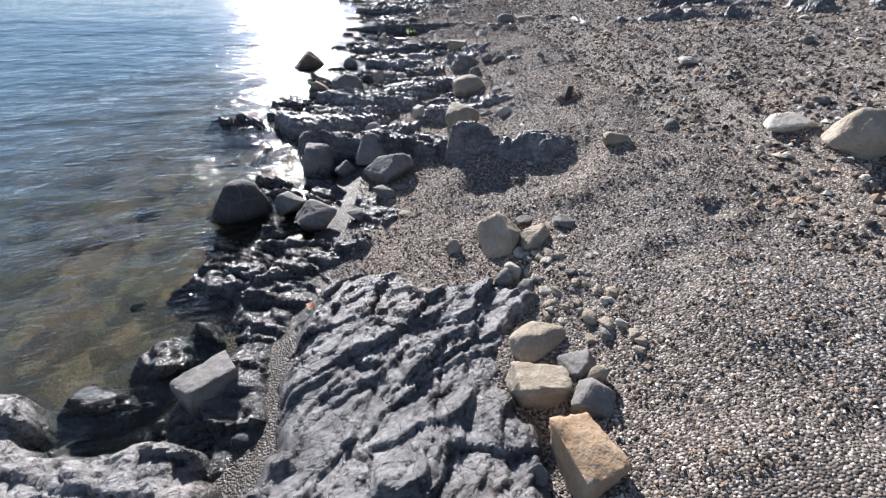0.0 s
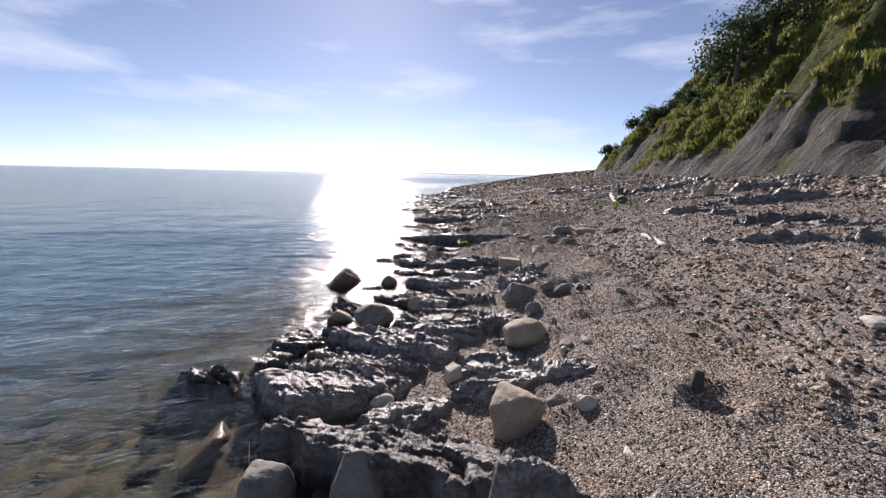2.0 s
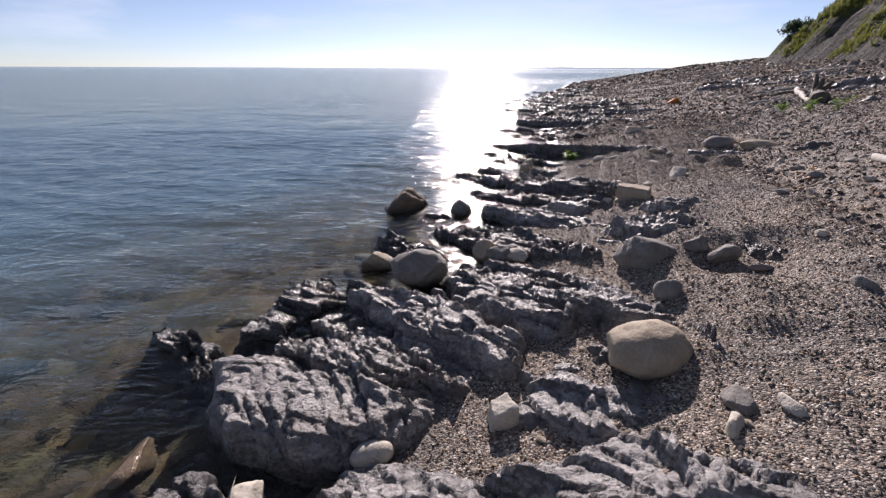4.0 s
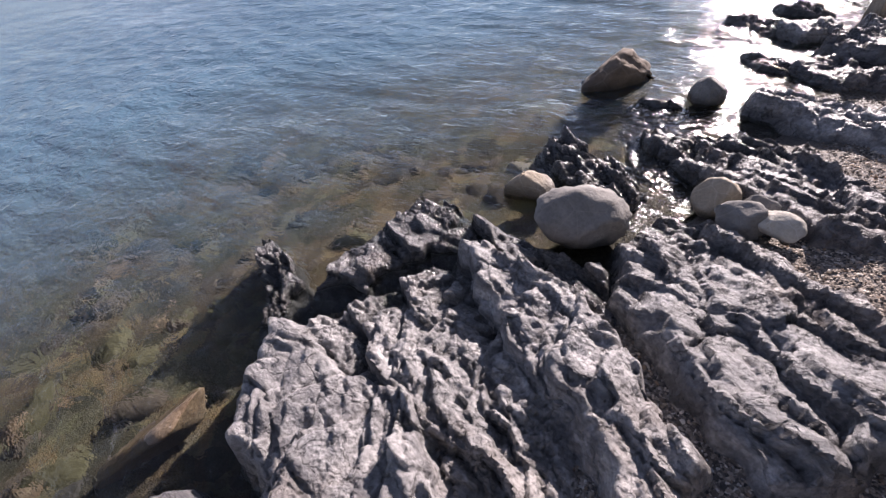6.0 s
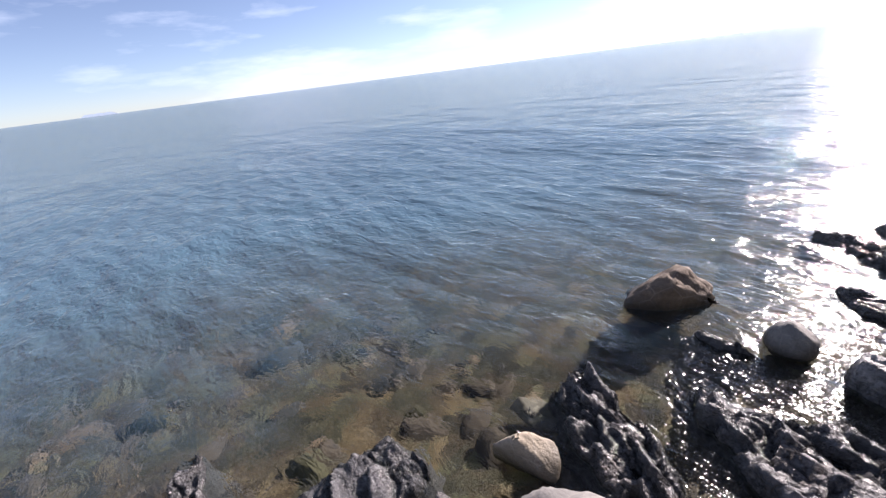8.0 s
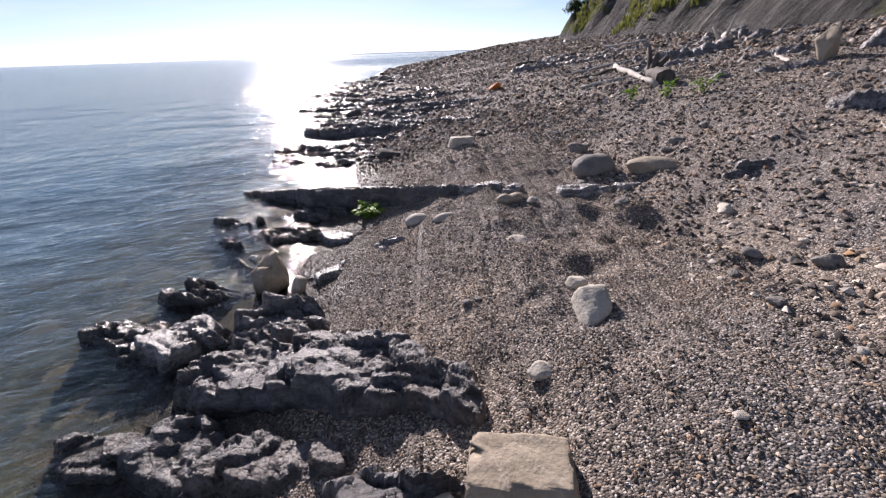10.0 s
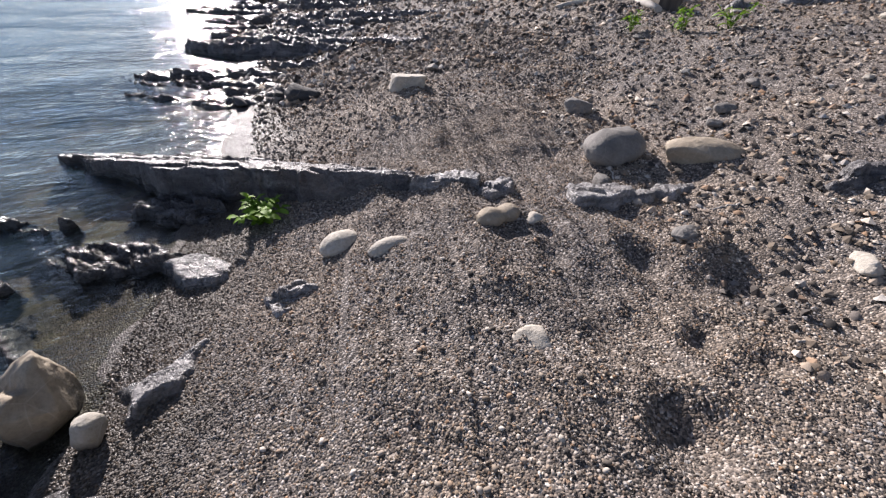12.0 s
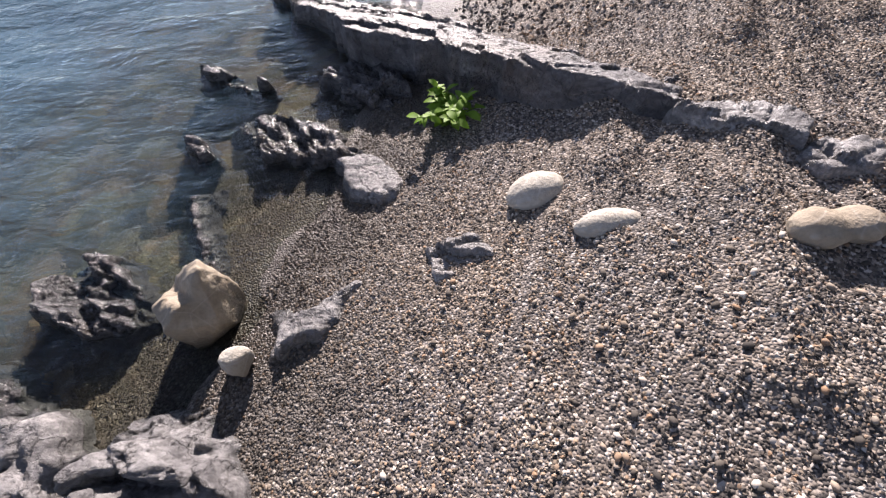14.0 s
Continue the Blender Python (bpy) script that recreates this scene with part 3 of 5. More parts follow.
# shade over the gravel strip, put in as a dark rock
outcrop([(1.18, 4.12), (1.48, 3.86), (1.70, 3.96), (1.76, 4.3), (1.66, 4.8), (1.40, 4.75), (1.28, 4.4)], 0.14, "low rock in the gap between the boulders, darkened for shade", LEDGE, 0.07, 0.12, 0.018, 0.10)
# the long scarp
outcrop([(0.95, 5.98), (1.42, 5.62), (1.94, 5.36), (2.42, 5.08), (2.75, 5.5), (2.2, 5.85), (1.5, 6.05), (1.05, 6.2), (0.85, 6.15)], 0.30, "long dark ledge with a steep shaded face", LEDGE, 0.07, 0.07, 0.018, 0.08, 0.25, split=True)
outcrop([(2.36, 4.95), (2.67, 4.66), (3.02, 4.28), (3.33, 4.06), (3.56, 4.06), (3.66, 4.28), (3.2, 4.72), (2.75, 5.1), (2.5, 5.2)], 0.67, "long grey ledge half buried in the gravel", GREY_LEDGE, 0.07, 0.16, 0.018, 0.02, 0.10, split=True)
# the craggy platform
outcrop([(1.42, 6.32), (1.03, 6.42), (0.72, 6.7), (0.46, 7.04), (0.50, 7.2), (0.70, 7.24), (0.80, 7.54), (0.95, 8.05), (1.28, 8.2), (1.48, 8.22), (1.74, 8.14), (1.95, 8.14), (2.15, 8.0), (2.36, 7.84), (2.7, 7.5), (2.95, 7.0), (2.75, 6.86), (2.45, 6.9), (2.2, 6.72), (1.95, 6.58)], 0.15, "large craggy grey bedrock platform cracked into blocks", PALE_LEDGE, 0.09, 0.17, 0.016, 0.05, 0.05, split=True)
outcrop([(1.42, 6.36), (1.03, 6.44), (0.72, 6.70), (0.49, 7.04), (0.70, 7.22), (1.0, 7.18), (1.3, 7.14), (1.58, 7.14), (1.9, 7.0), (2.1, 6.8), (1.9, 6.6)], 0.23, "pale ribbed hump of bedrock on the platform", PALE_LEDGE, 0.07, 0.16, 0.014, 0.02, 0.0, split=True)
outcrop([(1.14, 8.06), (1.22, 8.28), (1.55, 8.17), (1.95, 8.12), (2.17, 7.98), (2.42, 7.76), (2.7, 7.45), (2.6, 7.15), (2.2, 7.28), (1.85, 7.46), (1.5, 7.76)], 0.26, "long pale rib of bedrock across the platform", PALE_LEDGE, 0.07, 0.14, 0.014, 0.04, 0.0, split=True)
outcrop([(0.42, 7.28), (0.36, 7.75), (0.45, 8.2), (0.53, 8.48), (0.87, 8.6), (1.05, 8.5), (1.05, 8.1), (0.8, 7.5)], 0.07, "dark wet jagged end of the platform", LEDGE, 0.06, 0.14, 0.018, 0.05)
outcrop([(1.4, 6.15), (1.75, 6.38), (2.26, 6.42), (2.74, 6.42), (3.17, 6.54), (3.75, 6.2), (3.7, 6.02), (3.35, 6.05), (3.05, 6.14), (2.75, 6.18), (2.42, 6.18), (2.08, 5.98), (1.7, 5.95)], 0.35, "bright ribbed ledge running up into the gravel", PALE_LEDGE, 0.07, 0.08, 0.017, 0.27, split=True)
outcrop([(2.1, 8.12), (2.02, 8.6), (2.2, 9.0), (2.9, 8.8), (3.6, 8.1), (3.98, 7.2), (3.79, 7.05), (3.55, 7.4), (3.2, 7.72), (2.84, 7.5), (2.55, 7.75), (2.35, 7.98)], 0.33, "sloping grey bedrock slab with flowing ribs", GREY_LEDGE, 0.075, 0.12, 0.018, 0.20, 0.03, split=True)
outcrop([(1.11, 9.42), (1.06, 9.78), (1.22, 9.84), (1.77, 9.5), (2.12, 9.24), (2.05, 9.01), (1.89, 8.94), (1.46, 9.1)], 0.08, "dark wet jagged rib standing in the shallows", LEDGE, 0.10, 0.10, 0.018, 0.03)
outcrop([(1.9, 9.8), (2.15, 10.12), (2.6, 10.1), (3.05, 9.82), (3.5, 9.4), (3.75, 8.9), (3.6, 8.7), (2.95, 8.92), (2.5, 9.35), (2.2, 9.5)], 0.20, "low wet craggy bedrock between the pools", LEDGE, 0.09, 0.14, 0.02, 0.17, 0.02, split=True)
outcrop([(1.42, 10.68), (1.74, 10.74), (1.98, 10.62), (1.95, 10.44), (1.68, 10.5)], 0.04, "small dark wet rock awash in the shallows", LEDGE, 0.09, 0.10, 0.018)
outcrop([(-0.42, 7.55), (-0.15, 7.64), (0.38, 7.36), (0.56, 6.98), (0.36, 6.94), (0.18, 7.2)], 0.07, "low dark finger of rock reaching into the sea", LEDGE, 0.09, 0.10, 0.016)
outcrop([(2.55, 6.72), (2.72, 7.05), (2.95, 7.35), (3.2, 7.5), (3.6, 7.05), (3.66, 6.68), (3.2, 6.5), (2.8, 6.5)], 0.33, "grey ribbed bedrock under the tan boulder", PALE_LEDGE, 0.075, 0.16, 0.018, 0.16, 0.0, split=True)
outcrop([(0.85, 7.95), (0.95, 8.5), (1.15, 8.6), (1.5, 8.42), (2.0, 8.4), (2.2, 8.15), (2.4, 7.85), (1.9, 8.0), (1.3, 8.05)], 0.09, "dark wet rock at the foot of the platform", LEDGE, 0.06, 0.14, 0.018)
# ridges past the platform
outcrop([(2.28, 10.74), (2.45, 10.9), (2.78, 10.86), (3.25, 10.52), (3.56, 10.28), (3.84, 10.04), (4.06, 9.84), (3.74, 9.60), (3.52, 9.78), (3.24, 10.02), (2.93, 10.26), (2.56, 10.54)], 0.24, "smooth pale rolled ridge of bedrock", PALE_LEDGE, 0.09, 0.14, 0.014, 0.10, -0.12, True, split=True)
outcrop([(2.68, 10.92), (3.03, 11.0), (3.66, 10.76), (3.98, 10.5), (3.9, 10.2), (3.6, 10.30), (3.28, 10.52), (2.95, 10.72)], 0.28, "flat pale slab behind the rolled ridge", PALE_LEDGE, 0.05, 0.16, 0.016, 0.10, 0.0, True, split=True)
outcrop([(3.66, 11.08), (4.0, 11.0), (4.34, 10.82), (4.36, 10.58), (3.82, 10.56), (3.7, 10.8)], 0.33, "low ribbed dark rock below the sandstone block", LEDGE, 0.07, 0.14, 0.016, 0.10, split=True)
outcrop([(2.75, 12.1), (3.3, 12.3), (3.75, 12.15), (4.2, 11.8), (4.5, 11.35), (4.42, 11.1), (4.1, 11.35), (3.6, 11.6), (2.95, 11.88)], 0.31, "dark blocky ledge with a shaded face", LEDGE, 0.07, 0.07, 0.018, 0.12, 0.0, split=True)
outcrop([(1.76, 13.18), (2.2, 13.2), (2.9, 12.9), (3.0, 12.62), (2.6, 12.45), (2.2, 12.6)], 0.05, "low dark wet rock at the water line", LEDGE, 0.10, 0.12, 0.022)
outcrop([(2.1, 12.0), (2.7, 11.95), (3.32, 11.64), (3.9, 11.32), (3.75, 11.14), (3.0, 11.26), (2.25, 11.7)], 0.13, "low dark wet ledge at the water line", LEDGE, 0.07, 0.12, 0.018, 0.07)
outcrop([(1.68, 10.05), (2.07, 10.16), (2.36, 10.34), (2.61, 10.27), (3.0, 10.05), (2.95, 9.8), (2.3, 9.7), (1.76, 9.85)], 0.06, "low pitted wet rock round a pool", LEDGE, 0.10, 0.12, 0.018, 0.04)
outcrop([(3.64, 9.52), (3.9, 9.62), (4.3, 9.70), (4.7, 9.74), (4.75, 9.4), (4.4, 9.1), (4.0, 9.0), (3.7, 9.2)], 0.48, "pinkish-grey ribbed bedrock at the gravel's foot", PALE_LEDGE, 0.10, 0.12, 0.018, 0.18)
outcrop([(4.22, 10.1), (4.63, 10.12), (5.0, 10.05), (4.9, 9.84), (4.6, 9.78), (4.32, 9.84)], 0.53, "pale broken bedrock showing through the gravel", PALE_LEDGE, 0.08, 0.10, 0.02, 0.1)
outcrop([(4.30, 9.78), (4.55, 9.6), (4.85, 8.8), (4.98, 8.3), (4.78, 8.2), (4.55, 8.75), (4.3, 9.3), (4.15, 9.6)], 0.52, "dark ledge curving round a hollow in the gravel", LEDGE, 0.09, 0.08, 0.02, 0.14, 0.0)
boulder_row = ((4.32, 8.62, 0.22, 0.16), (4.46, 8.40, 0.26, 0.18), (4.62, 8.16, 0.24, 0.12))
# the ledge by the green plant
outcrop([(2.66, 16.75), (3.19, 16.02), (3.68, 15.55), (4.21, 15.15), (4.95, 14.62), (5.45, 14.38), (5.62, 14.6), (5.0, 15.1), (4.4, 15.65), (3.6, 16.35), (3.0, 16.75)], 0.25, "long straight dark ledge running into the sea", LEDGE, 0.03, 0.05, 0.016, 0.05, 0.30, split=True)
outcrop([(5.46, 14.28), (5.64, 14.30), (5.96, 14.05), (5.86, 13.90), (5.62, 14.08)], 0.51, "thin pale bedrock edge showing through the gravel", PALE_LEDGE, 0.04, 0.06, 0.016, 0.08)
outcrop([(5.78, 13.88), (5.95, 14.0), (6.12, 13.90), (6.06, 13.76), (5.86, 13.76)], 0.525, "pale broken bedrock edge showing through the gravel", PALE_LEDGE, 0.04, 0.06, 0.014, 0.05)
outcrop([(2.52, 14.76), (2.7, 14.78), (2.92, 14.5), (2.77, 14.44)], 0.03, "dark wet rock awash", LEDGE, 0.07, 0.10, 0.016)
outcrop([(6.5, 13.66), (6.95, 13.42), (7.35, 13.34), (7.3, 13.22), (6.85, 13.26), (6.45, 13.5)], 0.585, "thin pale bedrock edge showing through the gravel", PALE_LEDGE, 0.03, 0.07, 0.018, 0.08)
outcrop([(3.3, 15.45), (3.7, 15.5), (4.08, 15.3), (4.15, 14.9), (3.85, 14.95), (3.4, 15.15)], 0.11, "dark wet rock between two ledges", LEDGE, 0.08, 0.10, 0.018)
outcrop([(2.75, 14.86), (3.1, 15.06), (3.62, 14.78), (3.85, 14.5), (3.6, 14.42), (3.3, 14.5), (3.0, 14.62)], 0.075, "wet dark rib of rock at the water line", LEDGE, 0.08, 0.10, 0.016, 0.02)
outcrop([(3.68, 14.42), (3.95, 14.42), (4.24, 14.2), (4.12, 14.02), (3.85, 14.12)], 0.09, "smooth pale rock at the end of the rib", PALE_LEDGE, 0.03, 0.12, 0.016, 0.0, 0.0, True)
outcrop([(2.33, 15.55), (2.62, 15.54), (3.05, 15.24), (2.86, 15.16), (2.5, 15.35)], 0.05, "dark wet rock awash", LEDGE, 0.09, 0.10, 0.018)
outcrop([(2.75, 14.2), (3.0, 14.3), (3.1, 13.95), (3.3, 13.6), (3.12, 13.55), (2.9, 13.85)], 0.005, "flat dark rock just under the water", LEDGE, 0.05, 0.12, 0.02)
outcrop([(4.26, 13.72), (4.51, 13.80), (4.74, 13.73), (4.62, 13.58), (4.36, 13.53)], 0.19, "small knobbly grey rock half buried in gravel", PALE_LEDGE, 0.06, 0.08, 0.012, 0.1)
outcrop([(3.54, 13.42), (3.77, 13.48), (3.95, 13.66), (4.05, 13.55), (3.90, 13.24), (3.64, 13.14)], 0.09, "small pale knobbly rock at the gravel's edge", PALE_LEDGE, 0.06, 0.10, 0.012, 0.10, 0.0, True)
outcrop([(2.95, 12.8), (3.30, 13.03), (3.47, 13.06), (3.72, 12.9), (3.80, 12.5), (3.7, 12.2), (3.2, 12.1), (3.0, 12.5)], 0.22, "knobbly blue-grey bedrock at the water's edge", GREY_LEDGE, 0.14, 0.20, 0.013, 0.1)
outcrop([(2.22, 13.6), (2.56, 13.75), (2.98, 13.58), (3.04, 13.4), (2.74, 13.24), (2.38, 13.34)], 0.07, "dark wet rock standing in the shallows", LEDGE, 0.11, 0.10, 0.014)
outcrop([(2.4, 13.0), (2.81, 12.97), (3.0, 12.8), (2.98, 12.6), (2.6, 12.4), (2.3, 12.7)], 0.12, "pale wet rock hump in the shallows", PALE_LEDGE, 0.07, 0.14, 0.018)

# ledges further along the shore
rng = random.Random(11)
for k in range(96):
    y = 18.4 + 28.0 * (k / 96) ** 1.15 + rng.uniform(-0.5, 0.5)
    s0 = -0.8 + min(5.4, 0.8 + (y - 17.5)) * rng.random() ** 1.3
    x = shore(y) + s0
    ln, wd = rng.uniform(1.8, 6.0), rng.uniform(0.22, 0.65)
    turn = STRIKE + rng.gauss(0, 0.14)
    pts = []
    for q in range(9):
        a = 2 * math.pi * q / 9
        u, v = ln * 0.5 * math.cos(a) * rng.uniform(0.75, 1.2), wd * 0.5 * math.sin(a) * rng.uniform(0.6, 1.4)
        pts.append((x + u * math.cos(turn) - v * math.sin(turn), y + u * math.sin(turn) + v * math.cos(turn)))
    outcrop(pts, max(0.0, beach(x, y)) + rng.uniform(0.02, 0.09), "dark ledge of wet bedrock further along the shore", LEDGE, 0.09, 0.12, 0.05 if y < 26 else 0.085, 0.03, 0.10, split=False)

outcrop([(8.85, 10.6), (9.6, 10.4), (10.4, 9.8), (10.85, 9.4), (10.55, 9.2), (9.7, 9.75), (9.0, 10.25)], 1.52, "long low dark rock lying on the upper beach", LEDGE, 0.14, 0.16, 0.03, 0.03)
outcrop([(7.7, 12.9), (8.3, 12.78), (8.75, 12.5), (8.6, 12.3), (8.1, 12.5), (7.72, 12.72)], 0.84, "low grey-brown rock showing through the gravel", LEDGE, 0.07, 0.14, 0.02, 0.05)
# tilted beds that come out at the foot of the hillside
for k in range(46):
    y = rng.uniform(6, 36)
    x = 0.28 * y + rng.uniform(7.4, 13.8)
    ln, wd = rng.uniform(2.5, 7.0), rng.uniform(0.4, 1.1)
    pts = []
    for q in range(9):
        a = 2 * math.pi * q / 9
        u, v = ln * 0.5 * math.cos(a) * rng.uniform(0.8, 1.15), wd * 0.5 * math.sin(a) * rng.uniform(0.75, 1.2)
        pts.append((x + u * 0.78 + v * 0.62, y + u * -0.62 + v * 0.78))
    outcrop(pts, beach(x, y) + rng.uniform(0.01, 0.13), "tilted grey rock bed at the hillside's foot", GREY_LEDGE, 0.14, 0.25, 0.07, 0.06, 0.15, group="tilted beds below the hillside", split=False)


# ---- boulders ----
def boulder_mesh(w, d, h, seed, facets=6, level=4, lumpy=0.06, cut=0.78, boxy=False, notch=False, waist=0.0, layered=False):
    """A stone, w wide, d deep and h high: a worn ball, or with many facets a broken block with worn edges."""
    r = random.Random(seed)
    bm = bmesh.new()
    angular = level > 3 and (facets >= 8 or boxy)
    if angular:
        spots = [Vector((r.gauss(0, 1), r.gauss(0, 1), r.gauss(0, 1))).normalized() * r.uniform(0.86, 1.0) for _ in range(facets + 3)]
        if boxy:
            spots = [Vector((a * r.uniform(0.45, 1.0), b * r.uniform(0.45, 1.0), c * r.uniform(0.6, 1.0))) for a in (-1, 1) for b in (-1, 1) for c in (-1, 1)] + spots[:2]
        if layered:
            spots = [Vector((a * r.uniform(0.82, 1.0), b * r.uniform(0.75, 1.0), c * r.uniform(0.8, 1.0))) for a in (-1, 1) for b in (-1, 1) for c in (-1, 1)]
        if notch:
            spots = [Vector(p) for p in ((-0.9, -0.5, -0.8), (0.7, -0.7, -0.9), (0.8, 0.6, -0.9), (-0.7, 0.7, -0.9), (-1.0, -0.3, 0.45), (-0.8, 0.5, 0.5), (-0.1, -0.95, 0.1), (0.55, -0.25, 1.0), (0.75, 0.15, 0.95), (0.95, -0.3, 0.1), (0.1, 0.85, 0.5))]
        for p in spots:
            bm.verts.new(p)
        hull = bmesh.ops.convex_hull(bm, input=bm.verts)
        bmesh.ops.delete(bm, geom=[v for v in bm.verts if not v.link_faces], context="VERTS")
        bmesh.ops.dissolve_limit(bm, angle_limit=radians(9), verts=bm.verts, edges=bm.edges)
        bmesh.ops.bevel(bm, geom=list(bm.edges), offset=0.05 if notch else 0.10, segments=2, profile=0.6, affect="EDGES")
        bmesh.ops.triangulate(bm, faces=bm.faces)
        for _ in range(3):
            long = [e for e in bm.edges if e.calc_length() > 0.16]
            if long:
                bmesh.ops.subdivide_edges(bm, edges=long, cuts=1)
                bmesh.ops.triangulate(bm, faces=bm.faces)
    else:
        bmesh.ops.create_icosphere(bm, subdivisions=level, radius=1.0)
    planes = []
    for _ in range(0 if angular else facets):
        n = Vector((r.gauss(0, 1), r.gauss(0, 1), r.gauss(0, 0.8))).normalized()
        planes.append((n, r.uniform(cut - 0.12, cut + 0.1)))
    for v in bm.verts:
        p = v.co.copy()
        for n, far in planes:
            over = p.dot(n) - far
            if over > 0:
                p -= n * over * 0.93
        q = p * 1.3 + Vector((seed * 3.1, seed * 1.7, 0))
        p *= 1 + lumpy * noise.fractal(q, 0.8, 2.0, 4) + lumpy * 0.5 * noise.fractal(q * 4, 0.8, 2.0, 3)
        if notch:
            p.z -= 0.34 * max(0.0, p.z) * math.exp(-((p.x + 0.1) / 0.2) ** 2)
        if waist:
            slim = math.exp(-((p.x - 0.1) / 0.3) ** 2)
            p.z *= 1 - waist * slim
            p.y *= 1 - 0.6 * waist * slim
        if layered:
            ledge = noise.cell(Vector((seed, 3.0, p.z * 4.5 + 0.4 * noise.noise(q)))) - 0.5
            p.x *= 1 + 0.12 * ledge
            p.y *= 1 + 0.12 * ledge
        v.co = Vector((p.x * w / 2, p.y * d / 2, p.z * h / 2))
    # scale back to the size asked for
    size = [max(v.co[k] for v in bm.verts) - min(v.co[k] for v in bm.verts) for k in range(3)]
    for v in bm.verts:
        v.co = Vector((v.co.x * w / size[0], v.co.y * d / size[1], v.co.z * h / size[2]))
    for f in bm.faces:
        f.smooth = True
    mesh = bpy.data.meshes.new("boulder")
    bm.to_mesh(mesh)
    bm.free()
    return mesh


def boulder(x, y, z, w, h, label, mat, deep=0.8, yaw=0.0, tilt=0.0, facets=13, sunk=0.14, name="boulder", group="", seed=None, lumpy=0.055, cut=0.60, boxy=False, notch=False, waist=0.0, layered=False):
    """A boulder whose foot stands at z."""
    seed = seed if seed is not None else round(x * 37 + y * 91) % 997
    mesh = boulder_mesh(w * 1.04, w * deep, h * (1 + sunk), seed, facets, 4 if w > 0.16 else 3, lumpy, cut, boxy, notch, waist, layered)
    ob = mesh_object(name, mesh, mat)
    ob.matrix_basis = pose(x, y, z + h * (1 + sunk) / 2 - h * sunk, 0, tilt, yaw)
    return tagged(ob, label, "stone", group)


SHORE = "boulders along the shore"
HEAP = "stones heaped beside the slab"
boulder(2.19, 3.27, 0.24, 0.34, 0.32, "angular tan-grey boulder with a pointed top on gravel", TAN, 0.8, -25, 0, 14, cut=0.52)
boulder(1.92, 3.36, 0.20, 0.19, 0.15, "small tan stone beside the pointed boulder", TAN, 0.9, 20)
boulder(2.44, 3.14, 0.36, 0.22, 0.15, "pale angular stone lying on the gravel", TAN, 0.8, 30, 0, 14, cut=0.68)
boulder(2.47, 3.40, 0.36, 0.23, 0.10, "low rounded grey stone half buried", GREY, 0.7, 10)
boulder(2.68, 3.17, 0.46, 0.17, 0.08, "low grey stone half buried in gravel", GREY, 0.8)
boulder(2.10, 2.88, 0.24, 0.15, 0.16, "upright grey stone at the heap's end", GREY, 0.7, 15, 12, group=HEAP)
boulder(2.19, 2.93, 0.29, 0.12, 0.10, "small pale stone at the heap's end", PALE, 0.9, group=HEAP)
boulder(2.20, 2.76, 0.30, 0.13, 0.10, "small grey stone at the heap's end", GREY, 0.9, group=HEAP)
boulder(2.06, 2.35, 0.26, 0.29, 0.17, "pale tan stone heaped beside the slab", TAN, 0.75, 20, 0, 12, group=HEAP)
boulder(1.92, 2.08, 0.25, 0.29, 0.19, "large pale tan block heaped beside the slab", TAN, 0.7, -15, 6, 6, group=HEAP, cut=0.7, boxy=True)
boulder(2.13, 2.12, 0.32, 0.17, 0.14, "pale grey cobble in the heap", GREY, 0.9, group=HEAP)
boulder(2.17, 2.00, 0.38, 0.09, 0.12, "small yellowish upright cobble in the heap", TAN, 0.8, 0, 10, group=HEAP)
boulder(2.09, 1.91, 0.33, 0.20, 0.17, "rounded grey cobble in the heap", GREY, 0.9, 40, group=HEAP)
boulder(1.92, 1.70, 0.27, 0.21, 0.22, "rust-stained angular block in the heap", OCHRE, 1.4, 4, 0, 5, group=HEAP, cut=0.7, boxy=True)
boulder(1.71, 1.71, 0.24, 0.12, 0.17, "upright grey stone in the heap", GREY, 0.8, 0, 0, 13, group=HEAP)
boulder(1.56, 1.68, 0.24, 0.14, 0.09, "pale cobble at the heap's end", PALE, 0.9, group=HEAP)
boulder(1.42, 1.60, 0.22, 0.12, 0.08, "pale cobble at the heap's end", PALE, 0.9, group=HEAP)
boulder(0.32, 2.75, -0.06, 0.29, 0.24, "grey angular block wedged between wet rocks", GREY, 0.85, 30, 6, 6, cut=0.66, boxy=True, seed=4)
boulder(0.33, 4.80, -0.24, 0.54, 0.54, "dark rounded boulder at the sea's edge", DARK, 0.75, 15, 0, 4, group=SHORE, cut=0.85)
boulder(0.06, 4.78, -0.26, 0.22, 0.36, "small dark boulder in the water", DARK, 0.8, group=SHORE)
boulder(0.77, 4.66, -0.02, 0.30, 0.22, "angular grey boulder among dark rocks", GREY, 0.8, 10, 0, 13, group=SHORE)
boulder(1.01, 4.36, 0.02, 0.36, 0.22, "grey boulder with a flat sloping face", GREY, 0.8, 20, -8, 12, group=SHORE)
boulder(1.33, 4.26, 0.06, 0.34, 0.15, "low grey boulder leaning on its neighbour", GREY, 0.75, -15, 8, 12, group=SHORE)
boulder(1.60, 4.54, 0.08, 0.20, 0.15, "small grey boulder by the gravel's edge", GREY, 0.9, group=SHORE)
boulder(1.78, 4.62, 0.12, 0.18, 0.06, "flat grey stone by the gravel's edge", GREY, 0.5, group=SHORE)
boulder(1.05, 5.50, -0.05, 0.36, 0.38, "pale angular boulder at the scarp's foot", GREY, 0.8, 10, 0, 13, group=SHORE, cut=0.7)
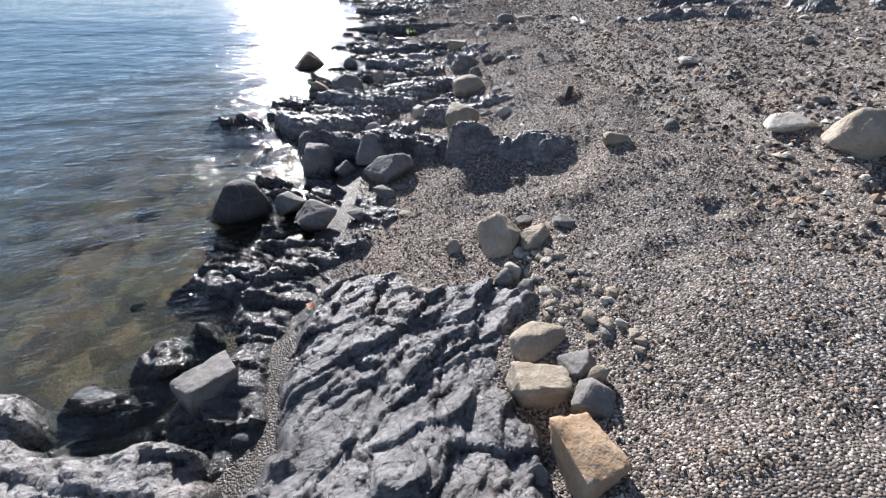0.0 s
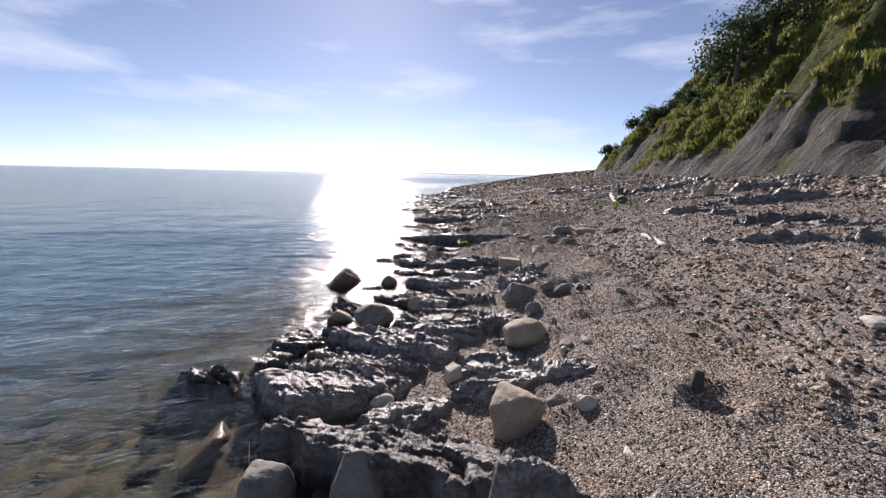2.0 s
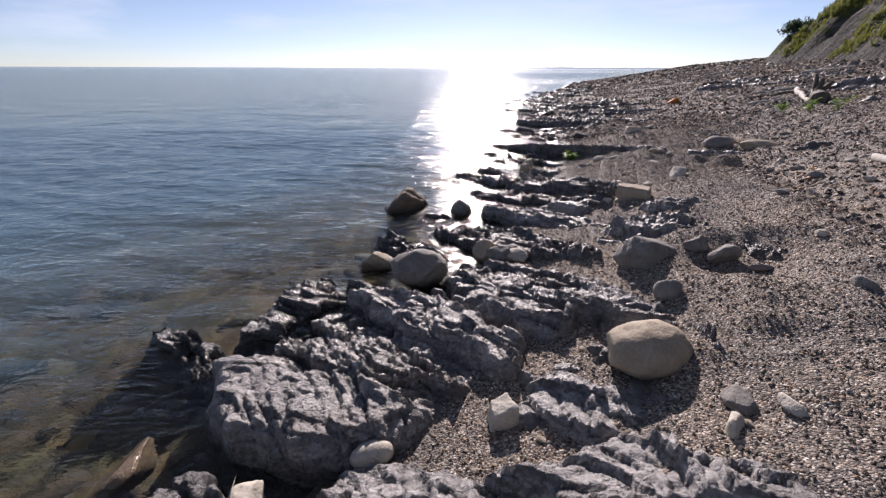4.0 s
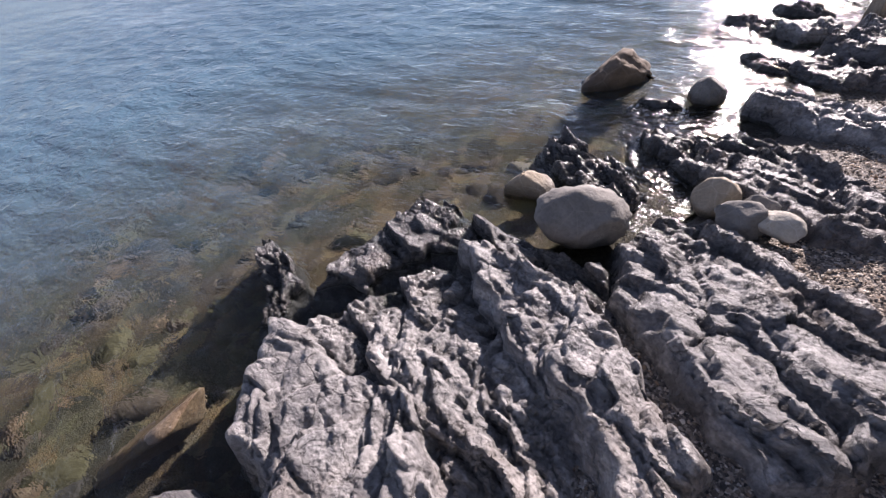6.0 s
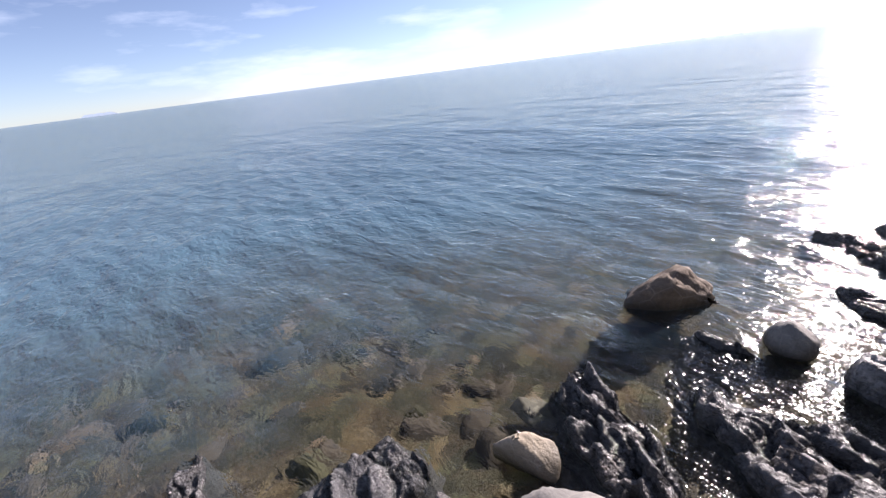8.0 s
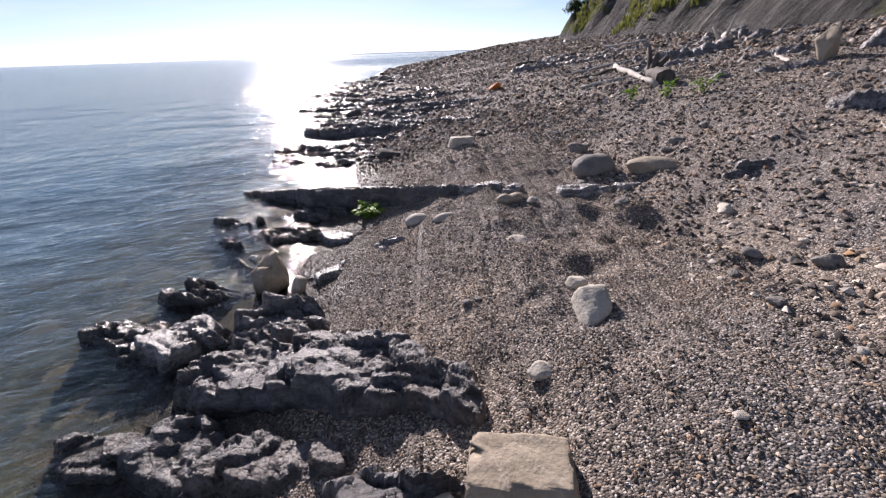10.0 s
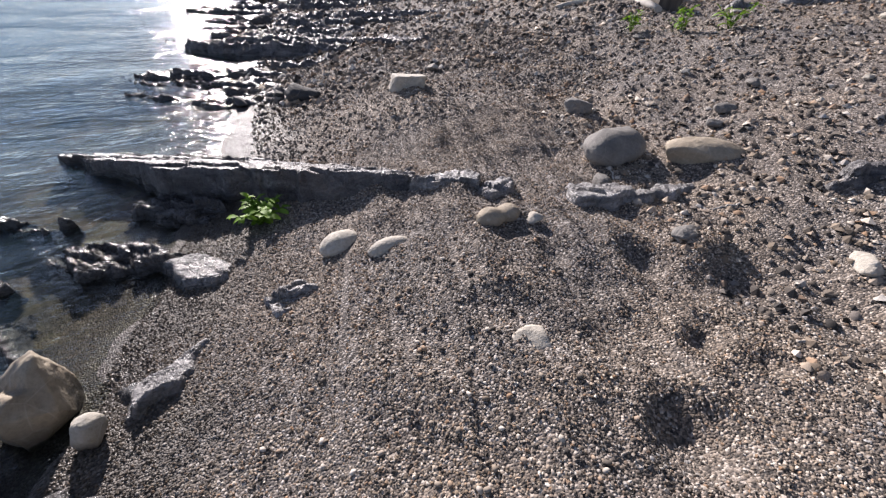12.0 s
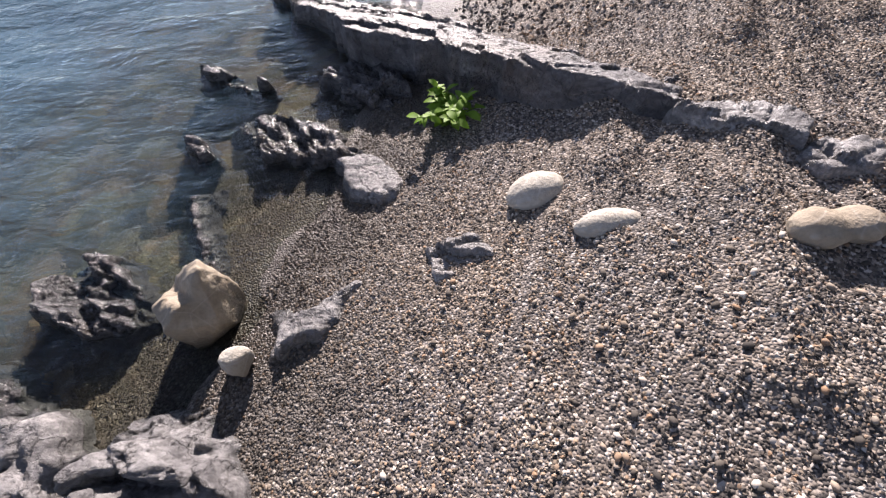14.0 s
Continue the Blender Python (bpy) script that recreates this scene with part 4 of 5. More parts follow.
boulder(1.34, 5.34, -0.03, 0.23, 0.21, "small pale boulder at the scarp's foot", GREY, 0.9, 0, 0, 12, group=SHORE)
boulder(1.74, 4.96, 0.08, 0.50, 0.30, "large rounded grey boulder at the scarp's foot", GREY, 0.7, 12, -10, 5, group=SHORE)
boulder(1.68, 5.45, 0.06, 0.46, 0.34, "grey boulder leaning on the scarp", GREY, 0.7, 5, 10, 12, group=SHORE)
boulder(1.73, 4.10, 0.13, 0.22, 0.08, "flat tan stone on the gravel", TAN, 0.8)
boulder(3.56, 3.90, 0.66, 0.30, 0.17, "angular tan stone with a lit side", TAN, 0.8, 20, 0, 13)
boulder(4.76, 3.32, 0.92, 0.50, 0.16, "flat pale stone on the upper beach", PALE, 0.7, 10, 0, 13)
boulder(4.83, 2.86, 0.94, 0.48, 0.34, "big tan boulder on the upper beach", TAN, 0.8, -20, 0, 11)
boulder(2.80, 5.80, 0.24, 0.40, 0.38, "tan sandstone boulder with a blunt top on gravel", TAN, 0.85, 10, 0, 9, cut=0.70)
boulder(3.40, 7.15, 0.28, 0.54, 0.32, "large rounded tan boulder resting on bedrock", TAN, 0.75, 20, 0, 3, cut=0.86)
boulder(3.33, 5.60, 0.45, 0.13, 0.13, "small pale stone on the gravel", PALE, 0.9)
boulder(3.18, 5.80, 0.37, 0.18, 0.13, "small grey stone beside the tan boulder", GREY, 0.8)
boulder(1.83, 6.50, 0.06, 0.23, 0.13, "smooth white egg-shaped stone in a rock cleft", PALE, 0.6, 25, 0, 1, lumpy=0.02, cut=0.95)
boulder(2.52, 6.75, 0.12, 0.17, 0.19, "pale square stone wedged in a cleft", PALE, 0.9, 15, 0, 5, cut=0.66, boxy=True)
boulder(2.69, 6.84, 0.12, 0.13, 0.12, "small rounded pale stone in a cleft", GREY, 0.9)
boulder(3.85, 8.50, 0.33, 0.52, 0.30, "grey boulder with a lit top on the ledges", GREY, 0.75, 15, 0, 10, group=SHORE)
boulder(3.80, 7.86, 0.38, 0.20, 0.20, "small egg-shaped grey stone on the ledges", GREY, 0.9, 0, 15, 2, group=SHORE)
boulder(1.25, 8.92, -0.20, 0.37, 0.48, "tan rounded boulder standing in a rock pool", TAN, 0.85, 20, 12, 9, group=SHORE, cut=0.82)
boulder(1.76, 8.66, -0.02, 0.58, 0.36, "large smooth oval grey boulder with a scar", GREY, 0.75, 24, 3, 4, group=SHORE, lumpy=0.09, cut=0.84)
boulder(2.42, 9.20, 0.02, 0.26, 0.24, "tan rounded stone beside a pool", TAN, 0.85, 10, 0, 4, group=SHORE)
boulder(2.57, 8.96, 0.08, 0.26, 0.20, "grey rounded stone beside a pool", GREY, 0.8, 30, 0, 10, group=SHORE)
boulder(2.75, 8.99, 0.12, 0.25, 0.10, "flat pale stone beside a pool", PALE, 0.8, 0, 0, 10, group=SHORE)
boulder(2.65, 9.17, 0.10, 0.19, 0.12, "small grey stone beside a pool", GREY, 0.8, 0, 0, 10, group=SHORE)
boulder(1.02, 9.32, -0.22, 0.34, 0.12, "pale flat stone under the clear water", PALE, 0.8)
boulder(0.95, 5.85, -0.08, 0.36, 0.18, "pale stone at the platform's foot", PALE, 0.7, 130, 0, 11)
boulder(1.28, 6.20, 0.0, 0.24, 0.18, "pale angular stone at the platform's foot", PALE, 0.8, 120, 0, 13)
boulder(0.46, 6.30, -0.20, 0.62, 0.22, "yellow-brown slab leaning into the water", OCHRE, 0.35, 78, -14, 11)
boulder(1.15, 11.02, -0.25, 0.72, 0.50, "big brown boulder with a chipped side leaning in the sea", BROWN, 0.66, 32, -34, 12, group=SHORE, seed=12, lumpy=0.09)
boulder(2.06, 10.90, -0.13, 0.30, 0.33, "round grey boulder by the pale ridge", GREY, 0.9, 0, 0, 3, group=SHORE, cut=0.86)
boulder(4.45, 10.66, 0.26, 0.46, 0.30, "flat-topped tan block of layered sandstone", TAN, 0.72, -22, 0, 5, group=SHORE, cut=0.72, boxy=True, layered=True, seed=8)
boulder(4.12, 10.72, 0.26, 0.14, 0.10, "white stone against the sandstone block", PALE, 0.8)
boulder(5.30, 11.45, 0.44, 0.36, 0.25, "white stone with a dark shadow on gravel", PALE, 0.75, 20, 0, 9, cut=0.7)
boulder(4.80, 11.14, 0.42, 0.13, 0.07, "small pale stone on the gravel", PALE, 0.8)
boulder(7.12, 13.95, 0.50, 0.58, 0.28, "grey boulder with a pale flat top on gravel", GREY, 0.75, 15, 0, 4, cut=0.84)
boulder(7.66, 13.55, 0.56, 0.62, 0.21, "long low tan boulder beside the grey one", TAN, 0.6, -30, 0, 4, cut=0.84)
boulder(13.37, 15.74, 1.55, 0.55, 0.62, "upright tan boulder below the hillside", TAN, 0.7, 20, 10, 11)
boulder(6.32, 16.60, 0.40, 0.44, 0.22, "pale square block on the gravel", PALE, 0.7, -15, 0, 4, cut=0.7, boxy=True)
boulder(6.92, 17.2, 0.48, 0.20, 0.11, "small white stone on the gravel", PALE, 0.8)
boulder(4.43, 19.2, -0.08, 0.42, 0.34, "dark boulder in the bright water", DARK, 0.8, group=SHORE)
boulder(4.90, 17.95, -0.06, 0.46, 0.32, "dark boulder at the water line", DARK, 0.8, group=SHORE)
boulder(5.77, 13.51, 0.47, 0.31, 0.11, "tan two-lobed stone lying on gravel", TAN, 0.52, 6, 0, 1, lumpy=0.05, cut=0.95, waist=0.42)
boulder(5.99, 13.42, 0.48, 0.12, 0.05, "small pale stone on gravel", PALE, 0.8)
boulder(6.72, 12.87, 0.50, 0.19, 0.10, "grey stone half sunk in gravel", GREY, 0.8)
boulder(4.83, 13.95, 0.18, 0.28, 0.14, "smooth pale oval stone lying on gravel", PALE, 0.72, 25, 0, 1, lumpy=0.03, cut=0.95)
boulder(5.09, 13.68, 0.28, 0.28, 0.11, "smooth pale long stone lying on gravel", PALE, 0.5, 10, 0, 1, lumpy=0.03, cut=0.95)
boulder(5.41, 12.60, 0.475, 0.15, 0.03, "flat pinkish-white shard of stone on gravel", PALE, 1.2, 40, 0, 10, cut=0.55)
boulder(3.27, 13.42, -0.08, 0.33, 0.40, "pale faceted sandstone boulder with a notched top at the water's edge", TAN, 0.9, 57, 0, 12, notch=True, seed=31)
boulder(3.53, 13.15, 0.02, 0.13, 0.21, "small white stone at the water's edge", PALE, 0.9, 0, 12, 11)
boulder(5.42, 11.78, 0.47, 0.15, 0.07, "flat pale stone on gravel", PALE, 0.8)
boulder(7.55, 14.9, 0.56, 0.3, 0.16, "grey stone further up the beach", GREY, 0.8)
boulder(10.3, 24.2, 0.55, 0.50, 0.45, "bright orange weathered stone", plain_material("orange_stone", (0.55, 0.16, 0.04), (0.72, 0.30, 0.10), 6.0), 0.8)

for x, y, w, h in boulder_row:
    boulder(x, y, ground_z(x, y) - 0.02, w, h, "pale stone in the hollow below the dark ledge", GREY, 0.8, group="stones below the dark ledge")
for x, y, z, w, h, tone in ((3.32, 5.02, 0.51, 0.20, 0.05, PALE), (5.86, 5.59, 0.99, 0.34, 0.11, PALE), (3.84, 6.58, 0.54, 0.14, 0.07, PALE), (3.31, 5.66, 0.44, 0.11, 0.10, PALE), (7.25, 12.24, 0.59, 0.18, 0.09, PALE), (3.55, 6.52, 0.44, 0.17, 0.12, PALE), (3.68, 6.70, 0.46, 0.18, 0.08, GREY)):
    boulder(x, y, z, w, h, "pale flat stone lying on the gravel", tone, 0.75, 30 * x, group="pale stones on the gravel")

# scattered stones, alike in kind
kinds = [boulder_mesh(1.0, 0.78, 0.50, 500 + k, 12, 3, 0.08, 0.60) for k in range(6)]


def scatter(count, spread, size, label, mats, group, seed, sunk=0.3, under=None, name="stone", joined=False):
    """Loose stones of six shapes; under: their tops stay below that height; joined: uncounted ones, in one mesh."""
    r = random.Random(seed)
    protos, verts, faces, picks = {}, [], [], []
    for _ in range(count):
        x, y = spread(r)
        w, k, mat = r.uniform(*size), r.randrange(6), r.choice(mats)
        z = ground_z(x, y) + w * 0.27 * (1 - 2 * sunk)
        if under is not None and z + 0.33 * w > under:
            z = under - 0.33 * w
        m = Matrix.LocRotScale((x, y, z), Euler((r.uniform(-0.2, 0.2), r.uniform(-0.2, 0.2), r.uniform(0, 6.28))), (w, w * r.uniform(0.8, 1.2), w * r.uniform(0.7, 1.2)))
        if joined:
            n = len(verts)
            verts += [m @ v.co for v in kinds[k].vertices]
            faces += [[n + i for i in p.vertices] for p in kinds[k].polygons]
            picks += [mats.index(mat)] * len(kinds[k].polygons)
            continue
        if (k, mat.name) not in protos:
            mesh = kinds[k].copy()
            mesh.materials.append(mat)
            protos[k, mat.name] = mesh
        ob = new(name, protos[k, mat.name])
        ob.matrix_basis = m
        tagged(ob, label, "stone", group)
    if joined:
        mesh = bpy.data.meshes.new(name)
        mesh.from_pydata(verts, [], faces)
        for mat in mats:
            mesh.materials.append(mat)
        mesh.polygons.foreach_set("material_index", picks)
        mesh.polygons.foreach_set("use_smooth", [True] * len(faces))
        tagged(new(name, mesh), label, "stones", kind="stuff")


scatter(60, lambda r: (r.gauss(2.32, 0.15), r.gauss(2.55, 0.40)), (0.04, 0.10), "loose grey and pale cobble beside the slab", [GREY, PALE, TAN], "cobbles beside the slab", 3)
scatter(300, lambda r: ((lambda y: (shore(y) + r.uniform(-5.2, -1.3), y))(r.uniform(4.6, 9.8))), (0.07, 0.55), "brown-green stones under the clear water", [MOSSY, MOSSY, BROWN, OCHRE, BROWN, DARK], "", 4, 0.80, -0.12, "submerged_stones", True)
scatter(150, lambda r: ((lambda y: (shore(y) + r.uniform(2.6, 9.5), y))(r.uniform(2.0, 22.0))), (0.05, 0.19), "flat grey stone lying on the upper beach", [GREY, GREY, PALE], "flat stones on the upper beach", 5, 0.25)
scatter(90, lambda r: ((lambda y: (shore(y) + r.uniform(-1.8, 2.6), y))(r.uniform(17.0, 50.0))), (0.15, 0.55), "grey and dark boulders on the far shore", [GREY, DARK], "", 6, 0.2, None, "far_boulders", True)
scatter(50, lambda r: ((lambda y: (shore(y) + r.uniform(0.6, 2.4), y))(r.uniform(4.0, 12.0))), (0.03, 0.08), "small pale stone on the gravel", [GREY, PALE, TAN], "small stones on the gravel", 7, 0.2)


# ---- driftwood, plants, trees ----
def part(name, bm, mat, parent, label=""):
    mesh = bpy.data.meshes.new(name)
    bm.to_mesh(mesh)
    bm.free()
    mesh.materials.append(mat)
    ob = new(name, mesh)
    ob.parent = parent
    if label:
        ob["label"] = label
    return ob


def limb(bm, points, r0, r1, sides=8, knots=0.12, seed=0.0):
    """A tapered, slightly uneven branch along points, closed at both ends."""
    rings = []
    for k, p in enumerate(points):
        p = Vector(p)
        way = (Vector(points[min(k + 1, len(points) - 1)]) - Vector(points[max(k - 1, 0)])).normalized()
        side = way.cross(Vector((0.13, 0.21, 1))).normalized()
        up = side.cross(way)
        r = r0 + (r1 - r0) * k / (len(points) - 1)
        ring = []
        for j in range(sides):
            a = 2 * math.pi * j / sides
            d = r * (1 + knots * noise.noise(Vector((k * 0.9 + seed, math.cos(a) * 1.5, math.sin(a) * 1.5))))
            ring.append(bm.verts.new(p + (side * math.cos(a) + up * math.sin(a)) * d))
        rings.append(ring)
    for a, b in zip(rings, rings[1:]):
        for j in range(sides):
            bm.faces.new((a[j], a[(j + 1) % sides], b[(j + 1) % sides], b[j])).smooth = True
    bm.faces.new(rings[0][::-1])
    bm.faces.new(rings[-1])


def bent(a, b, n, wobble, seed):
    r = random.Random(seed)
    a, b = Vector(a), Vector(b)
    return [a.lerp(b, k / n) + Vector((r.uniform(-1, 1), r.uniform(-1, 1), r.uniform(-0.4, 0.4))) * wobble * (0 < k < n) for k in range(n + 1)]


def driftwood(name, a, b, r0, r1, label, mat, wobble=0.05, twigs=2, group="", seed=1):
    """A washed-up log lying on the gravel from a to b, given in plan, with stubs of branches."""
    lie = lambda p, r: (p[0], p[1], ground_z(*p) + r * 0.75)
    log = tagged(new(name), label, "driftwood", group)
    pts = bent(lie(a, r0), lie(b, r1), 9, wobble, seed)
    bm = bmesh.new()
    limb(bm, pts, r0, r1, 10, 0.3, seed)
    part("trunk", bm, mat, log)
    r = random.Random(seed + 50)
    for k in range(twigs):
        p = pts[r.randrange(2, 9)]
        out = Vector((r.uniform(-1, 1), r.uniform(-1, 1), r.uniform(0.5, 1.2))).normalized()
        bm = bmesh.new()
        limb(bm, [p, p + out * r0 * 2, p + out * r0 * r.uniform(3, 5)], r1 * 0.6, r1 * 0.25, 6, 0.2, k)
        part("branch_stub", bm, mat, log)
    return log


driftwood("driftwood_log", (7.55, 10.95), (6.62, 9.02), 0.055, 0.04, "white bleached driftwood branch on the gravel", DRIFTWOOD, 0.06, 2, seed=2)
driftwood("driftwood_log", (13.4, 21.7), (10.66, 16.95), 0.075, 0.055, "long white bleached driftwood pole below the hillside", DRIFTWOOD, 0.05, 1, seed=3)
driftwood("driftwood_log", (11.9, 18.6), (10.82, 16.9), 0.12, 0.17, "dark broken stump of driftwood with roots", DARK_WOOD, 0.06, 3, seed=4)
driftwood("driftwood_log", (14.1, 17.2), (12.5, 15.6), 0.04, 0.03, "thin white driftwood stick below the hillside", DRIFTWOOD, 0.05, 1, seed=7)
driftwood("driftwood_log", (17.5, 21.5), (15.4, 19.8), 0.16, 0.12, "grey log lying against the rock beds", DRIFTWOOD, 0.06, 2, seed=8)
rng = random.Random(31)
for k in range(16):
    y = rng.uniform(19, 38)
    x = 0.28 * y + rng.uniform(4.5, 9.5)
    a = rng.uniform(-0.7, 0.7)
    ln = rng.uniform(0.8, 2.6)
    driftwood("driftwood_log", (x, y), (x + ln * math.cos(a), y + ln * math.sin(a)), rng.uniform(0.04, 0.1), rng.uniform(0.03, 0.07), "small driftwood washed up along the beach", rng.choice([DRIFTWOOD, DARK_WOOD]), 0.06, 1, "small driftwood along the beach", 40 + k)
for k in range(30):
    y = rng.uniform(1.5, 15)
    x = shore(y) + rng.uniform(2.0, 6.0)
    a = rng.uniform(0, 3.14)
    ln = rng.uniform(0.1, 0.4)
    driftwood("stick", (x, y), (x + ln * math.cos(a), y + ln * math.sin(a)), 0.008, 0.005, "small bleached stick lying on the gravel", DRIFTWOOD, 0.015, 0, "sticks on the gravel", 80 + k)
# a short post standing in the gravel
post = tagged(new("post"), "short dark wooden stub standing in gravel", "post")
bm = bmesh.new()
limb(bm, [(4.03, 5.41, 0.62), (4.03, 5.41, 0.72), (4.04, 5.42, 0.84)], 0.045, 0.04, 8, 0.3, 3.0)
part("stub", bm, DARK_WOOD, post)


def leaf_mesh(length, width, curl=0.25, mat=FRESH):
    bm = bmesh.new()
    rows = []
    for k in range(6):
        f = k / 5
        w = width * math.sin(math.pi * min(1.0, 0.08 + f * 0.92)) ** 0.8 * 0.5
        z = curl * length * f * (1 - f) * 1.6 - 0.15 * length * f * f
        rows.append([bm.verts.new((-w, length * f, z + 0.12 * w)), bm.verts.new((0, length * f, z)), bm.verts.new((w, length * f, z + 0.12 * w))])
    for a, b in zip(rows, rows[1:]):
        for j in range(2):
            bm.faces.new((a[j], a[j + 1], b[j + 1], b[j])).smooth = True
    mesh = bpy.data.meshes.new("leaf")
    bm.to_mesh(mesh)
    bm.free()
    mesh.materials.append(mat)
    return mesh


def leafy_plant(x, y, z, high, spread, stems, leaves, label, seed, size=(0.075, 0.038)):
    """A small leafy weed: bent stems with leaves along them."""
    r = random.Random(seed)
    plant = tagged(new("leafy_plant"), label, "plant")
    plant.location = (x, y, z)
    mesh = leaf_mesh(*size)
    for s in range(stems):
        a = r.uniform(0, 6.28)
        tip = Vector((math.cos(a) * spread * r.uniform(0.3, 1), math.sin(a) * spread * r.uniform(0.3, 1), high * r.uniform(0.5, 1)))
        pts = [Vector((0, 0, -0.03)), tip * 0.4 + Vector((0, 0, high * 0.15)), tip]
        bm = bmesh.new()
        limb(bm, pts, 0.005, 0.003, 5, 0.1, s)
        part("stem", bm, FRESH, plant)
        for k in range(leaves):
            f = r.uniform(0.25, 1.0)
            p = pts[0].lerp(pts[1], f * 2) if f < 0.5 else pts[1].lerp(pts[2], f * 2 - 1)
            leaf = new("leaf", mesh)
            leaf.parent = plant
            c = r.uniform(0.7, 1.3)
            leaf.matrix_basis = Matrix.LocRotScale(p, Euler((r.uniform(-0.5, 0.7), r.uniform(-0.4, 0.4), r.uniform(0, 6.28))), (c, c, c))


leafy_plant(4.36, 14.66, 0.09, 0.17, 0.24, 17, 11, "bright green leafy weed at the dark ledge's foot", 5)
leafy_plant(9.83, 16.61, ground_z(9.83, 16.61), 0.40, 0.14, 5, 8, "yellow-green weed growing in the gravel", 6, (0.10, 0.035))
leafy_plant(9.98, 15.88, ground_z(9.98, 15.88), 0.30, 0.28, 6, 8, "yellow-green weed growing in the gravel", 7, (0.10, 0.035))
leafy_plant(10.25, 15.44, ground_z(10.25, 15.44), 0.28, 0.25, 6, 7, "yellow-green weed growing in the gravel", 8, (0.10, 0.035))
DRY_LEAF = leaf_material("dry_leaf", (0.42, 0.15, 0.04), (0.55, 0.24, 0.07))
dry = new("dry_leaf", leaf_mesh(0.06, 0.035, 0.25, DRY_LEAF))
dry.matrix_basis = pose(0.92, 2.95, 0.30, 12, 0, 50)
tagged(dry, "single orange dry leaf on the grey slab", "leaf")


def blades(count, place, size, seed, per=6):
    """Tufts of narrow blades as one mesh; place(r) gives a foot or None."""
    r = random.Random(seed)
    verts, faces = [], []
    for _ in range(count):
        foot = place(r)
        if foot is None:
            continue
        foot = Vector(foot)
        h = r.uniform(*size)
        for _ in range(per):
            a = r.uniform(0, 6.28)
            side = Vector((math.cos(a), math.sin(a), 0)) * h * 0.10
            lean = Vector((r.uniform(-0.5, 0.5), r.uniform(-0.5, 0.5), 0)) * h
            base = foot + Vector((r.uniform(-1, 1), r.uniform(-1, 1), 0)) * h * 0.35
            n = len(verts)
            verts += [base - side, base + side, base + side * 0.8 + lean * 0.4 + Vector((0, 0, h * 0.6)), base - side * 0.8 + lean * 0.4 + Vector((0, 0, h * 0.6)), base + lean + Vector((0, 0, h * 0.9))]
            faces += [(n, n + 1, n + 2, n + 3), (n + 3, n + 2, n + 4)]
    return verts, faces


def joined(name, verts, faces, mat, label, category):
    mesh = bpy.data.meshes.new(name)
    mesh.from_pydata(verts, [], faces)
    mesh.materials.append(mat)
    return tagged(new(name, mesh), label, category, kind="stuff")


def grassy(r):
    s, y = r.uniform(13.6, 36), r.uniform(4, 62)
    z = hill_z(s, y)
    cover = 1.6 * rough(s, y, 0.16, 4, 12.0) + (z - 5.5) * 0.10 + (y - 26) * 0.012
    if cover < 0.05 + 0.25 * r.random() or z < 2.6:
        return None
    return (s + 0.28 * y, y, z - 0.05)


joined("hillside_grass", *blades(70000, grassy, (0.16, 0.46), 3, 5), GRASS, "rough yellow-green grass on the hillside", "grass")


def leaf_cloud(bm, centre, radius, count, size, r):
    """Many small leaves about a centre, thinner towards the rim."""
    for _ in range(count):
        d = Vector((r.gauss(0, 1), r.gauss(0, 1), r.gauss(0, 0.8)))
        p = centre + d * radius * 0.5
        a, b = Vector((r.gauss(0, 1), r.gauss(0, 1), r.gauss(0, 1))).normalized(), Vector((r.gauss(0, 1), r.gauss(0, 1), r.gauss(0, 1))).normalized()
        c = size * r.uniform(0.6, 1.4)
        bm.faces.new([bm.verts.new(p + a * c), bm.verts.new(p + b * c * 0.7), bm.verts.new(p - a * c * 0.5 - b * c * 0.3)])


def tree(x, y, high, wide, label, seed, clumps=16, name="tree", mat=None):
    r = random.Random(seed)
    z = hill_z(x - 0.28 * y, y)
    ob = tagged(new(name), label, "tree" if name == "tree" else "bush", "trees on the hillside" if name == "tree" else "bushes on the hillside")
    ob.location = (x, y, z - 0.2)
    bm = bmesh.new()
    trunk = bent((0, 0, 0), (r.uniform(-0.3, 0.3), r.uniform(-0.3, 0.3), high * 0.85), 6, 0.12, seed)
    limb(bm, trunk, 0.035 * high, 0.012 * high, 8, 0.2, seed)
    part("trunk", bm, BARK, ob)
    crown = bmesh.new()
    for k in range(clumps):
        a, f = r.uniform(0, 6.28), r.uniform(0.3, 1.0)
        start = trunk[0].lerp(trunk[-1], f * 0.9)
        reach = wide * 0.5 * (1.15 - f * 0.6) * r.uniform(0.5, 1.1)
        tip = start + Vector((math.cos(a) * reach, math.sin(a) * reach, high * r.uniform(0.02, 0.15)))
        bm = bmesh.new()
        limb(bm, [start, start.lerp(tip, 0.5) + Vector((0, 0, 0.05 * high)), tip], 0.010 * high, 0.004 * high, 5, 0.2, k)
        part("branch", bm, BARK, ob)
        leaf_cloud(crown, tip, wide * 0.22, 90, 0.055 * wide ** 0.5 * 1.6, r)
        leaf_cloud(crown, start.lerp(tip, 0.6), wide * 0.16, 40, 0.055 * wide ** 0.5 * 1.6, r)
    part("crown", crown, mat or SHRUB, ob)
    return ob


